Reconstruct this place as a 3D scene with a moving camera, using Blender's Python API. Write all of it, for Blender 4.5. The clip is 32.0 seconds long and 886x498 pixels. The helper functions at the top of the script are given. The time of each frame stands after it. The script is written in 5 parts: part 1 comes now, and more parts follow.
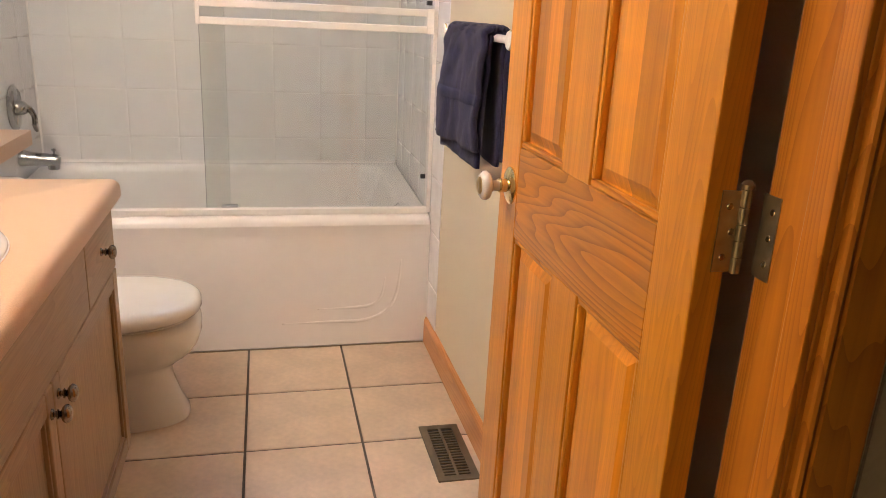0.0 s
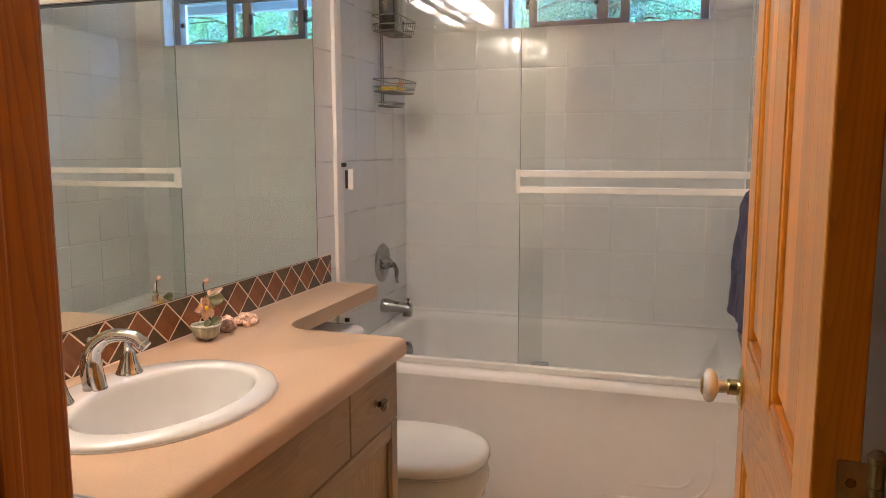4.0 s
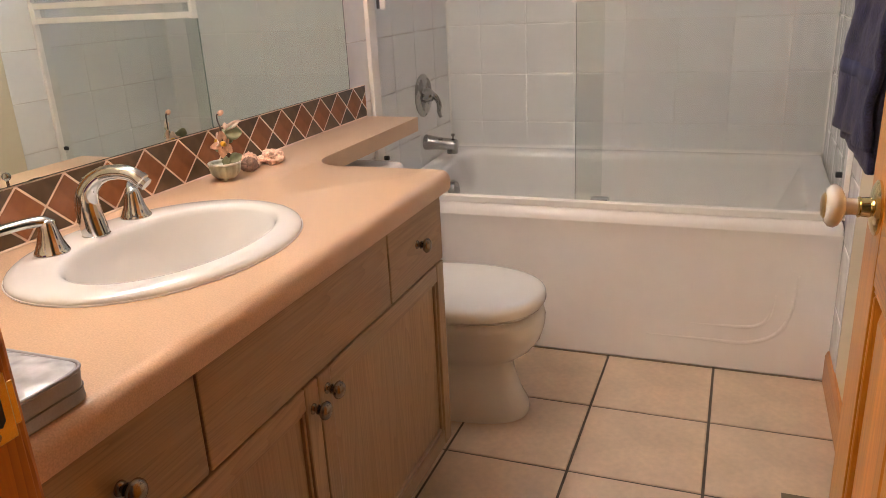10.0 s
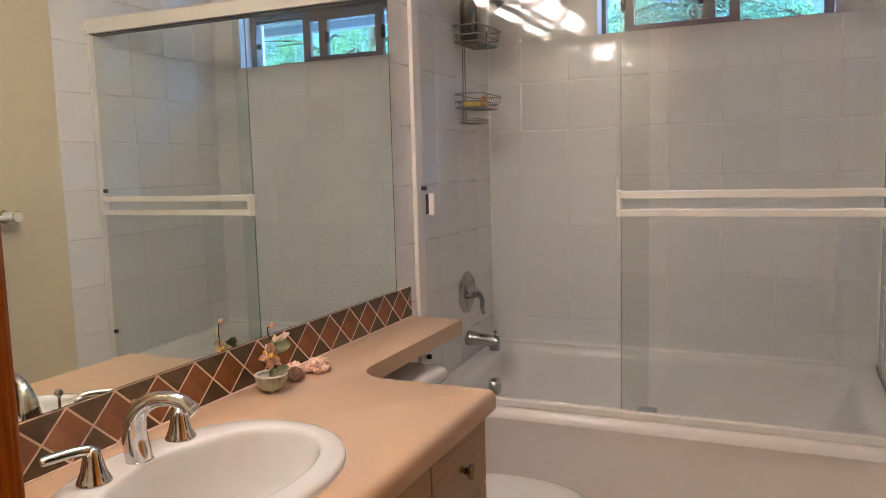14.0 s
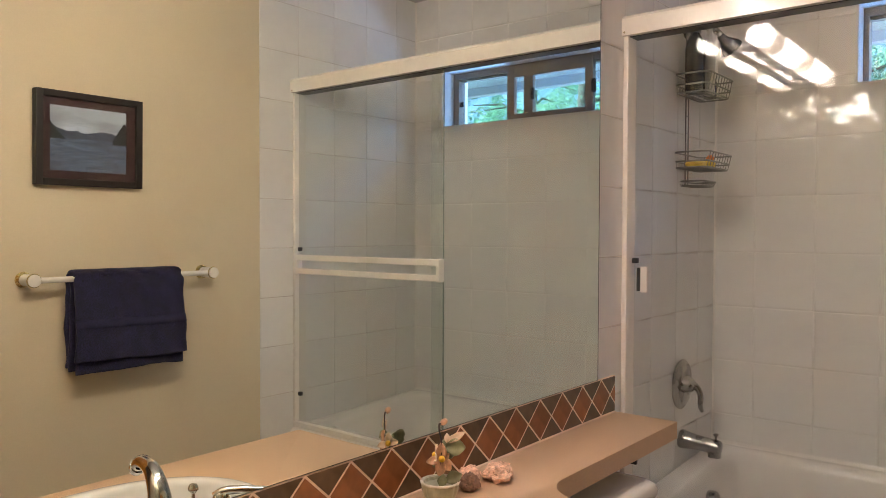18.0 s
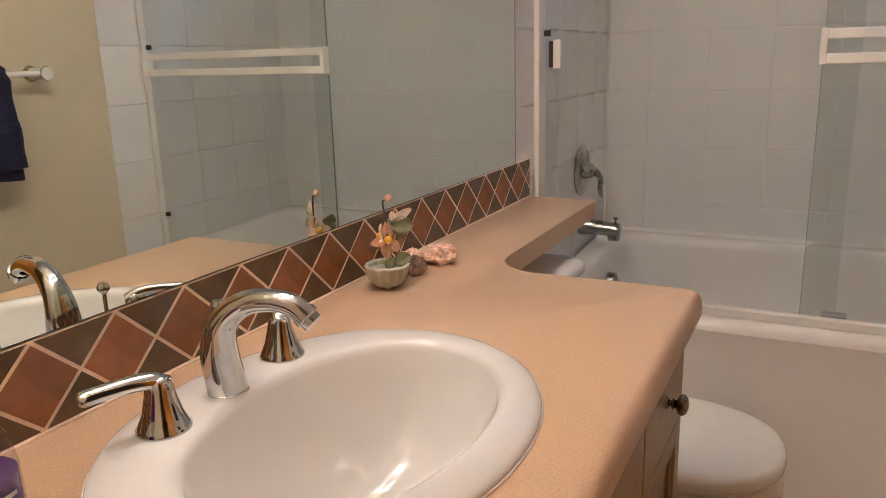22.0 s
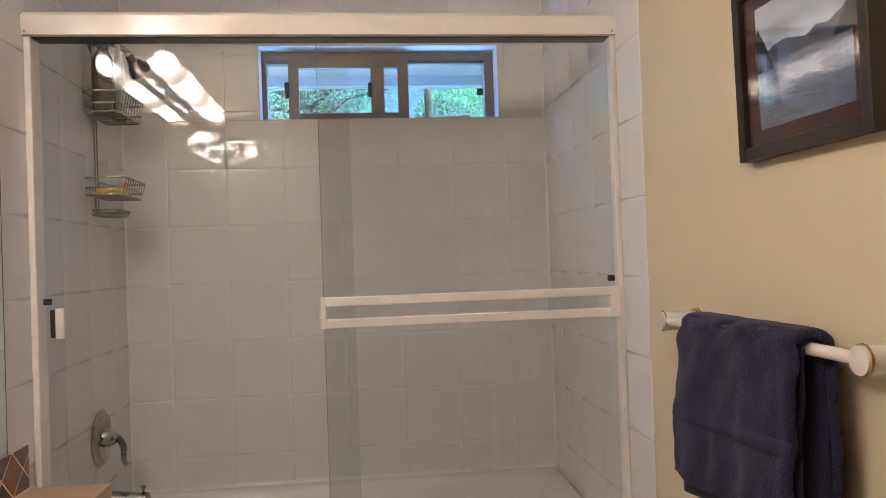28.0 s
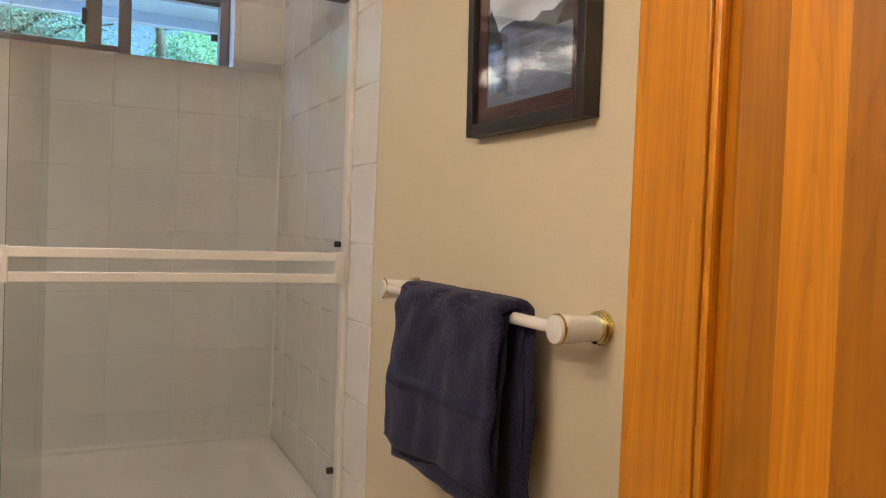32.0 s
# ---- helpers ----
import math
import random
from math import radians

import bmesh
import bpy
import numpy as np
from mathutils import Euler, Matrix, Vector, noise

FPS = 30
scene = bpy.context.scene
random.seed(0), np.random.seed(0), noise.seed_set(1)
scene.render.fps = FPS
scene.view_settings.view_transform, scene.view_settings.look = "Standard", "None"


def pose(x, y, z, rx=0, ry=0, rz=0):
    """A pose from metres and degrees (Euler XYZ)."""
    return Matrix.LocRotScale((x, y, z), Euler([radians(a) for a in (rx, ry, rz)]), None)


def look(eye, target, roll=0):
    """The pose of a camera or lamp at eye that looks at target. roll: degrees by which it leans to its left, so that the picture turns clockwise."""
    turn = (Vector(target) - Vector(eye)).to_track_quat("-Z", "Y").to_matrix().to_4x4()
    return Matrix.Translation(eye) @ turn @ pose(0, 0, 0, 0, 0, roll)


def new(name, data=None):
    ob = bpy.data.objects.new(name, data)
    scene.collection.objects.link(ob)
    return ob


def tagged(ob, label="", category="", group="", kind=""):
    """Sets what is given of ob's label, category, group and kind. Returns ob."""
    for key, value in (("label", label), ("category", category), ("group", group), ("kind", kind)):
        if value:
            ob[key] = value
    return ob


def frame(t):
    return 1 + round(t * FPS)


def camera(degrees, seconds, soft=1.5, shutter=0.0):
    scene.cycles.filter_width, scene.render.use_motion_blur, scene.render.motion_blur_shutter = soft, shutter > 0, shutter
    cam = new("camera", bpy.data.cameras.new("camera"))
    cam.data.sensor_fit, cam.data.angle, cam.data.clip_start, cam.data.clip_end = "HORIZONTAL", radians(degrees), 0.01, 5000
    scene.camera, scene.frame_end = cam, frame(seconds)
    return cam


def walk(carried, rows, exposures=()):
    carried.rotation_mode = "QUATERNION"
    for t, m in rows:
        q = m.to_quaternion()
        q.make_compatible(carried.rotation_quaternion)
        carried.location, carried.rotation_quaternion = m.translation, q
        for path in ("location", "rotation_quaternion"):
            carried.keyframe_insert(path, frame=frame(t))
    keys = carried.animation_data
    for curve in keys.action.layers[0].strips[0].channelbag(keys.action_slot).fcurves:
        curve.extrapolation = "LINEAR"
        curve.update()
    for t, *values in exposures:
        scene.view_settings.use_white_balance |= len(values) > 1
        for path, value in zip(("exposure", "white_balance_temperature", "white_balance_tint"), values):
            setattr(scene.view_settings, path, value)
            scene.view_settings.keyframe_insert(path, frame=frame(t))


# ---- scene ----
from mathutils.geometry import tessellate_polygon

cam = camera(60.7, 32.0, soft=0.75)
PATH = [
    (0, (0.927, -0.628, 1.237), (1.377, 1.227, 0.638), 2.9),
    (0.5, (0.927, -0.656, 1.284), (1.35, 1.25, 0.854), 2.0),
    (1, (0.927, -0.698, 1.308), (1.288, 1.246, 1.005), 1.5),
    (1.5, (0.959, -0.701, 1.322), (1.222, 1.269, 1.097), 1.2),
    (2, (1.076, -0.673, 1.32), (1.13, 1.315, 1.11), 1.0),
    (2.5, (1.194, -0.628, 1.321), (1.049, 1.354, 1.095), 1.0),
    (3, (1.247, -0.598, 1.302), (0.923, 1.362, 1.067), 0.6),
    (3.5, (1.28, -0.58, 1.312), (0.803, 1.346, 1.061), 0.0),
    (4, (1.269, -0.566, 1.311), (0.671, 1.325, 1.051), -0.1),
    (4.5, (1.252, -0.514, 1.31), (0.562, 1.345, 1.048), 0.1),
    (6.5, (1.243, -0.403, 1.32), (0.34, 1.355, 1.014), 0.4),
    (7, (1.25, -0.399, 1.306), (0.35, 1.347, 0.931), -0.6),
    (7.5, (1.248, -0.39, 1.252), (0.375, 1.337, 0.746), -1.9),
    (8, (1.241, -0.398, 1.205), (0.403, 1.315, 0.603), -2.8),
    (8.5, (1.235, -0.398, 1.196), (0.435, 1.311, 0.534), -3.2),
    (9, (1.225, -0.385, 1.202), (0.466, 1.334, 0.518), -3.3),
    (9.5, (1.212, -0.363, 1.21), (0.487, 1.375, 0.535), -3.1),
    (10, (1.199, -0.34, 1.215), (0.501, 1.418, 0.567), -2.9),
    (10.5, (1.181, -0.328, 1.237), (0.491, 1.448, 0.631), -2.7),
    (11, (1.174, -0.322, 1.261), (0.462, 1.463, 0.705), -2.6),
    (11.5, (1.182, -0.327, 1.269), (0.445, 1.462, 0.763), -2.3),
    (12, (1.189, -0.342, 1.272), (0.43, 1.453, 0.821), -2.0),
    (12.5, (1.187, -0.336, 1.285), (0.409, 1.465, 0.895), -1.7),
    (13, (1.185, -0.325, 1.304), (0.392, 1.48, 0.974), -1.8),
    (13.5, (1.179, -0.323, 1.327), (0.379, 1.49, 1.052), -1.7),
    (15.5, (1.117, -0.24, 1.338), (0.255, 1.562, 1.252), -2.4),
    (16, (1.1, -0.193, 1.344), (0.169, 1.576, 1.274), -2.3),
    (16.5, (1.075, -0.155, 1.339), (0.069, 1.572, 1.284), -1.8),
    (17, (1.045, -0.105, 1.34), (-0.055, 1.565, 1.285), -1.0),
    (17.5, (1.027, -0.059, 1.34), (-0.158, 1.551, 1.286), -0.4),
    (18, (1.005, -0.028, 1.343), (-0.251, 1.527, 1.294), 0.2),
    (18.5, (0.984, 0.004, 1.347), (-0.301, 1.536, 1.302), 0.6),
    (19, (0.951, 0.0, 1.353), (-0.326, 1.538, 1.306), 1.0),
    (19.5, (0.882, 0.019, 1.356), (-0.34, 1.601, 1.293), 1.1),
    (20, (0.813, 0.035, 1.351), (-0.332, 1.671, 1.237), 0.9),
    (20.5, (0.779, 0.037, 1.319), (-0.291, 1.716, 1.126), 0.6),
    (21, (0.754, 0.034, 1.28), (-0.248, 1.741, 0.989), -0.0),
    (21.5, (0.737, 0.036, 1.244), (-0.204, 1.755, 0.846), -0.7),
    (22, (0.743, 0.029, 1.199), (-0.138, 1.756, 0.708), -1.6),
    (22.5, (0.751, 0.02, 1.183), (-0.062, 1.764, 0.637), -2.2),
    (23, (0.746, 0.025, 1.176), (-0.006, 1.79, 0.608), -2.5),
    (23.5, (0.744, 0.023, 1.185), (0.041, 1.811, 0.629), -2.4),
    (24, (0.743, 0.024, 1.196), (0.085, 1.843, 0.688), -2.1),
    (24.5, (0.74, 0.042, 1.214), (0.137, 1.896, 0.766), -1.8),
    (25, (0.733, 0.065, 1.233), (0.225, 1.963, 0.856), -1.5),
    (25.5, (0.725, 0.084, 1.246), (0.34, 2.021, 0.932), -1.6),
    (26, (0.747, 0.091, 1.256), (0.518, 2.064, 1.019), -1.4),
    (26.5, (0.764, 0.091, 1.257), (0.677, 2.082, 1.096), -1.4),
    (28.5, (0.822, 0.085, 1.355), (1.149, 2.057, 1.42), -1.8),
    (29, (0.826, 0.092, 1.361), (1.266, 2.041, 1.454), -1.4),
    (29.5, (0.823, 0.095, 1.364), (1.363, 2.018, 1.463), -1.1),
    (30, (0.828, 0.101, 1.36), (1.46, 1.996, 1.458), -0.5),
    (30.5, (0.834, 0.101, 1.358), (1.546, 1.968, 1.445), 0.1),
    (31, (0.84, 0.103, 1.355), (1.62, 1.944, 1.415), 0.9),
    (31.5, (0.836, 0.114, 1.34), (1.678, 1.928, 1.349), 1.6),
    (32, (0.842, 0.133, 1.316), (1.732, 1.923, 1.261), 2.2),
]
walk(cam, [(t, look(eye, target, roll)) for t, eye, target, roll in PATH],
     exposures=[(0, 3.3, 6550, 10), (1, 3.05, 6550, 10), (3, 2.8, 6550, 10), (5.5, 2.7, 6650, 10), (7, 2.68, 6600, 10), (8, 3.04, 6450, 10), (9, 3.08, 6450, 10), (11, 2.89, 6350, 10), (12, 2.86, 6300, 10), (13, 2.73, 6300, 10),
                (16, 2.5, 6700, 10), (18, 2.53, 6900, 10), (19, 2.55, 6480, 10), (20, 2.54, 6650, 10), (23, 2.5, 6400, 10), (26, 2.65, 6500, 10), (28.5, 2.4, 6600, 10), (30, 2.42, 6650, 10), (32, 2.46, 7050, 7)])

# ---- light ----
world = bpy.data.worlds.new("sky")
scene.world = world
world.use_nodes = True
wn = world.node_tree
sky = wn.nodes.new("ShaderNodeTexSky")
sky.sky_type = "NISHITA"
sky.sun_disc = False
sky.sun_elevation = radians(35)
sky.sun_rotation = radians(242)
cool = wn.nodes.new("ShaderNodeVectorMath")      # daylight looks blue beside the warm bulbs
cool.operation = "MULTIPLY"
cool.inputs[1].default_value = (0.5, 0.85, 1.35)
wn.links.new(sky.outputs[0], cool.inputs[0])
wn.links.new(cool.outputs[0], wn.nodes["Background"].inputs[0])
wn.nodes["Background"].inputs[1].default_value = 0.05

sun_data = bpy.data.lights.new("sun", "SUN")
sun_data.energy, sun_data.angle, sun_data.color = 5.0, radians(0.6), (0.42, 0.76, 1.0)
sun = new("sun", sun_data)
sun.matrix_world = pose(0, 8, 12, 52, 0, 62)

day_data = bpy.data.lights.new("window_daylight", "AREA")       # sky light that falls in at the window
day_data.shape, day_data.size, day_data.size_y = "RECTANGLE", 0.84, 0.15
day_data.energy, day_data.color = 2.3, (0.22, 0.45, 1.0)
day = new("window_daylight", day_data)
day.matrix_world = look((0.914, 3.20, 2.262), (0.914, 2.75, 1.90))
low_data = day_data.copy()                       # second lamp, hidden below the sill, added to light the recess from below
low_data.energy = 2.1
low = new("sill_fill_light", low_data)
low.matrix_world = look((0.914, 3.22, 1.72), (0.914, 2.85, 2.05))

# ---- plan, in metres ----
W = 1.524            # width between the mirror wall and the towel wall
Y0 = 0.04            # inner face of the door wall
YT = 2.03            # front of the bath
YG = 2.08            # shower screen
YB = 2.85            # tiled wall behind the bath
ZC = 2.48            # ceiling
TILE = 0.2035        # wall tile pitch
CT = 0.815           # top of the counter
RIM = 0.512           # rim of the bath


# ---- materials ----
def nodes_of(name):
    m = bpy.data.materials.new(name)
    m.use_nodes = True
    nt = m.node_tree
    return m, nt, nt.nodes["Principled BSDF"]


def surface(name, base, rough=0.5, metal=0.0, vary=0.08, scale=6.0, grain=90.0, bump=0.15, grain_amt=0.05,
            stretch=(1, 1, 1), spec=0.5, coat=0.0, per_object=0.0, bump_scale=None, sheen=0.0, coat_rough=0.08):
    """A plain surface with slow staining, fine grain and a little relief."""
    m, nt, b = nodes_of(name)
    n, l = nt.nodes, nt.links
    tc = n.new("ShaderNodeTexCoord")
    mp = n.new("ShaderNodeMapping")
    mp.inputs["Scale"].default_value = stretch
    l.new(tc.outputs["Object"], mp.inputs[0])
    big = n.new("ShaderNodeTexNoise")
    big.inputs["Scale"].default_value = scale
    big.inputs["Detail"].default_value = 4
    fine = n.new("ShaderNodeTexNoise")
    fine.inputs["Scale"].default_value = grain
    fine.inputs["Detail"].default_value = 3
    l.new(mp.outputs[0], big.inputs["Vector"])
    l.new(mp.outputs[0], fine.inputs["Vector"])
    mr = n.new("ShaderNodeMapRange")
    mr.inputs[1].default_value, mr.inputs[2].default_value = 0.3, 0.7
    mr.inputs[3].default_value, mr.inputs[4].default_value = 1 - vary, 1 + vary
    l.new(big.outputs[0], mr.inputs[0])
    mr2 = n.new("ShaderNodeMapRange")
    mr2.inputs[1].default_value, mr2.inputs[2].default_value = 0.3, 0.7
    mr2.inputs[3].default_value, mr2.inputs[4].default_value = 1 - grain_amt, 1 + grain_amt
    l.new(fine.outputs[0], mr2.inputs[0])
    mul = n.new("ShaderNodeMath")
    mul.operation = "MULTIPLY"
    l.new(mr.outputs[0], mul.inputs[0])
    l.new(mr2.outputs[0], mul.inputs[1])
    last = mul
    if per_object:
        oi = n.new("ShaderNodeObjectInfo")
        mr3 = n.new("ShaderNodeMapRange")
        mr3.inputs[3].default_value, mr3.inputs[4].default_value = 1 - per_object, 1 + per_object
        l.new(oi.outputs["Random"], mr3.inputs[0])
        mul2 = n.new("ShaderNodeMath")
        mul2.operation = "MULTIPLY"
        l.new(last.outputs[0], mul2.inputs[0])
        l.new(mr3.outputs[0], mul2.inputs[1])
        last = mul2
    sc = n.new("ShaderNodeVectorMath")
    sc.operation = "SCALE"
    sc.inputs[0].default_value = base
    l.new(last.outputs[0], sc.inputs["Scale"])
    l.new(sc.outputs[0], b.inputs["Base Color"])
    rr = n.new("ShaderNodeMapRange")
    rr.inputs[3].default_value, rr.inputs[4].default_value = max(rough * 0.8, 0.0), min(rough * 1.25, 1)
    l.new(big.outputs[0], rr.inputs[0])
    l.new(rr.outputs[0], b.inputs["Roughness"])
    b.inputs["Metallic"].default_value = metal
    b.inputs["Specular IOR Level"].default_value = spec
    b.inputs["Coat Weight"].default_value = coat
    b.inputs["Coat Roughness"].default_value = coat_rough
    b.inputs["Sheen Weight"].default_value = sheen
    if bump:
        bp = n.new("ShaderNodeBump")
        bp.inputs["Strength"].default_value = bump
        bp.inputs["Distance"].default_value = 0.002
        src = fine
        if bump_scale:
            src = n.new("ShaderNodeTexNoise")
            src.inputs["Scale"].default_value = bump_scale
            src.inputs["Detail"].default_value = 0.0
            who = n.new("ShaderNodeObjectInfo")
            off = n.new("ShaderNodeVectorMath")
            off.operation = "MULTIPLY_ADD"
            l.new(who.outputs["Random"], off.inputs[0])
            off.inputs[1].default_value = (6.1, 4.3, 2.7)
            l.new(tc.outputs["Object"], off.inputs[2])
            l.new(off.outputs[0], src.inputs["Vector"])
            bp.inputs["Distance"].default_value = 0.01
        l.new(src.outputs[0], bp.inputs["Height"])
        l.new(bp.outputs[0], b.inputs["Normal"])
    return m


def wood(name, dark, light, axis="Z", rings=9.0, rough=0.35, coat=0.35, per_object=0.12, boards=0.0, board_axis="Y",
         twist=2.2, fine=1.0, along=0.045, ring_amt=0.6, pore_amt=0.55):
    """Sawn softwood: long growth rings along one axis, pores, and boards of different tone."""
    m, nt, b = nodes_of(name)
    n, l = nt.nodes, nt.links
    tc = n.new("ShaderNodeTexCoord")
    oi = n.new("ShaderNodeObjectInfo")
    shift = n.new("ShaderNodeVectorMath")
    shift.operation = "MULTIPLY_ADD"
    l.new(oi.outputs["Random"], shift.inputs[0])
    shift.inputs[1].default_value = (7.3, 5.1, 3.7)
    l.new(tc.outputs["Object"], shift.inputs[2])
    vec = shift
    board_val = None
    if boards:
        sx = n.new("ShaderNodeSeparateXYZ")
        l.new(tc.outputs["Object"], sx.inputs[0])
        wob = n.new("ShaderNodeMath")
        wob.operation = "DIVIDE"
        l.new(sx.outputs[board_axis], wob.inputs[0])
        wob.inputs[1].default_value = boards
        add = n.new("ShaderNodeMath")
        add.operation = "MULTIPLY_ADD"
        l.new(oi.outputs["Random"], add.inputs[0])
        add.inputs[1].default_value = 13.7
        l.new(wob.outputs[0], add.inputs[2])
        fl = n.new("ShaderNodeMath")
        fl.operation = "FLOOR"
        l.new(add.outputs[0], fl.inputs[0])
        wn_ = n.new("ShaderNodeTexWhiteNoise")
        wn_.noise_dimensions = "1D"
        l.new(fl.outputs[0], wn_.inputs["W"])
        board_val = wn_
        sh2 = n.new("ShaderNodeVectorMath")
        sh2.operation = "MULTIPLY_ADD"
        l.new(wn_.outputs["Value"], sh2.inputs[0])
        sh2.inputs[1].default_value = (3.1, 4.7, 2.9)
        l.new(shift.outputs[0], sh2.inputs[2])
        vec = sh2
    mp = n.new("ShaderNodeMapping")
    s = {"X": (along, 1, 1), "Y": (1, along, 1), "Z": (1, 1, along)}[axis]
    mp.inputs["Scale"].default_value = s
    l.new(vec.outputs[0], mp.inputs[0])
    warp = n.new("ShaderNodeTexNoise")
    warp.inputs["Scale"].default_value = 7.0
    warp.inputs["Detail"].default_value = 1.5
    l.new(mp.outputs[0], warp.inputs["Vector"])
    rg = n.new("ShaderNodeMath")
    rg.operation = "MULTIPLY"
    rg.inputs[1].default_value = rings * twist
    l.new(warp.outputs[0], rg.inputs[0])
    fr = n.new("ShaderNodeMath")
    fr.operation = "FRACT"
    l.new(rg.outputs[0], fr.inputs[0])
    pw = n.new("ShaderNodeMath")
    pw.operation = "POWER"
    l.new(fr.outputs[0], pw.inputs[0])
    pw.inputs[1].default_value = 2.5
    mp2 = n.new("ShaderNodeMapping")
    s2 = {"X": (0.03, 1, 1), "Y": (1, 0.03, 1), "Z": (1, 1, 0.03)}[axis]
    mp2.inputs["Scale"].default_value = s2
    l.new(vec.outputs[0], mp2.inputs[0])
    pores = n.new("ShaderNodeTexNoise")
    pores.inputs["Scale"].default_value = 160.0 * fine
    pores.inputs["Detail"].default_value = 5
    l.new(mp2.outputs[0], pores.inputs["Vector"])
    mixf = n.new("ShaderNodeMath")
    mixf.operation = "MULTIPLY_ADD"
    l.new(pores.outputs[0], mixf.inputs[0])
    mixf.inputs[1].default_value = pore_amt
    half = n.new("ShaderNodeMath")
    half.operation = "MULTIPLY_ADD"
    l.new(pw.outputs[0], half.inputs[0])
    half.inputs[1].default_value = ring_amt
    half.inputs[2].default_value = 0.35 - 0.5 * pore_amt - 0.33 * ring_amt
    l.new(half.outputs[0], mixf.inputs[2])
    ramp = n.new("ShaderNodeMix")
    ramp.data_type = "RGBA"
    l.new(mixf.outputs[0], ramp.inputs["Factor"])
    ramp.inputs["A"].default_value = (*light, 1)
    ramp.inputs["B"].default_value = (*dark, 1)
    tone = n.new("ShaderNodeMapRange")
    tone.inputs[3].default_value, tone.inputs[4].default_value = 1 - per_object, 1 + per_object
    l.new((board_val.outputs["Value"] if board_val else oi.outputs["Random"]), tone.inputs[0])
    sc = n.new("ShaderNodeVectorMath")
    sc.operation = "SCALE"
    l.new(ramp.outputs["Result"], sc.inputs[0])
    l.new(tone.outputs[0], sc.inputs["Scale"])
    l.new(sc.outputs[0], b.inputs["Base Color"])
    b.inputs["Roughness"].default_value = rough
    b.inputs["Coat Weight"].default_value = coat
    b.inputs["Coat Roughness"].default_value = 0.12
    bp = n.new("ShaderNodeBump")
    bp.inputs["Strength"].default_value = 0.12
    bp.inputs["Distance"].default_value = 0.001
    l.new(mixf.outputs[0], bp.inputs["Height"])
    l.new(bp.outputs[0], b.inputs["Normal"])
    return m


def glow(name, colour, strength):
    m, nt, b = nodes_of(name)
    b.inputs["Base Color"].default_value = (*colour, 1)
    b.inputs["Emission Color"].default_value = (*colour, 1)
    b.inputs["Emission Strength"].default_value = strength
    b.inputs["Roughness"].default_value = 0.2
    return m


def clear(name, tint, gloss_rough=0.0, ior=1.5):
    """Clear pane: light goes straight through, the gloss grows towards the edge of view."""
    m, nt, b = nodes_of(name)
    n, l = nt.nodes, nt.links
    n.remove(b)
    tr = n.new("ShaderNodeBsdfTransparent")
    tr.inputs[0].default_value = (*tint, 1)
    gl = n.new("ShaderNodeBsdfGlossy")
    gl.inputs["Roughness"].default_value = gloss_rough
    lw = n.new("ShaderNodeLayerWeight")
    lw.inputs["Blend"].default_value = 0.5
    pw = n.new("ShaderNodeMath")
    pw.operation = "POWER"
    pw.inputs[1].default_value = 5.0
    l.new(lw.outputs["Facing"], pw.inputs[0])
    fz = n.new("ShaderNodeMath")
    fz.operation = "MULTIPLY_ADD"
    fz.inputs[1].default_value = 0.95
    fz.inputs[2].default_value = ((ior - 1) / (ior + 1)) ** 2
    l.new(pw.outputs[0], fz.inputs[0])
    mx = n.new("ShaderNodeMixShader")
    l.new(fz.outputs[0], mx.inputs[0])
    l.new(tr.outputs[0], mx.inputs[1])
    l.new(gl.outputs[0], mx.inputs[2])
    l.new(mx.outputs[0], n["Material Output"].inputs[0])
    return m


PAINT = surface("beige wall paint", (0.69, 0.60, 0.435), 0.42, vary=0.03, scale=2.5, grain=260, bump=0.06, grain_amt=0.02)
CEIL = surface("white ceiling paint", (0.52, 0.50, 0.47), 0.8, vary=0.03, grain=120, bump=0.3)
WTILE = surface("white glazed wall tile", (0.81, 0.80, 0.795), 0.01, vary=0.025, scale=3, grain=30, grain_amt=0.01, bump=0.17, bump_scale=17.0, spec=0.36, per_object=0.02)
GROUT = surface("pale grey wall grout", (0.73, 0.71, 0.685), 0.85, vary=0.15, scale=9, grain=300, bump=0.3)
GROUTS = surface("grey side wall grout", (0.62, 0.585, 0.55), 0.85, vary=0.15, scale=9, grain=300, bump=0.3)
FTILE = surface("beige ceramic floor tile", (0.68, 0.525, 0.38), 0.42, vary=0.10, scale=7, grain=60, grain_amt=0.05, bump=0.06, per_object=0.04)
FGROUT = surface("dark floor grout", (0.135, 0.105, 0.08), 0.9, vary=0.2, scale=12, grain=300, bump=0.4)
ENAMEL = surface("white bath enamel", (0.86, 0.825, 0.795), 0.12, spec=0.28, vary=0.015, scale=2, grain=20, grain_amt=0.01, bump=0.02, bump_scale=5)
SINKW = surface("white basin china", (0.70, 0.685, 0.655), 0.05, vary=0.012, scale=3, grain=20, grain_amt=0.01, bump=0.0)
CHINA = surface("bone white china", (0.76, 0.73, 0.675), 0.04, vary=0.012, scale=3, grain=20, grain_amt=0.01, bump=0.0)
PLASTIC = surface("white painted metal", (0.80, 0.77, 0.73), 0.2, vary=0.03, scale=8, grain=60, grain_amt=0.02, bump=0.03)
CHROME = surface("polished chrome", (0.58, 0.575, 0.565), 0.06, metal=1.0, vary=0.03, scale=14, bump=0.0)
NICKEL = surface("brushed nickel", (0.38, 0.37, 0.355), 0.27, metal=1.0, vary=0.08, scale=20, bump=0.03)
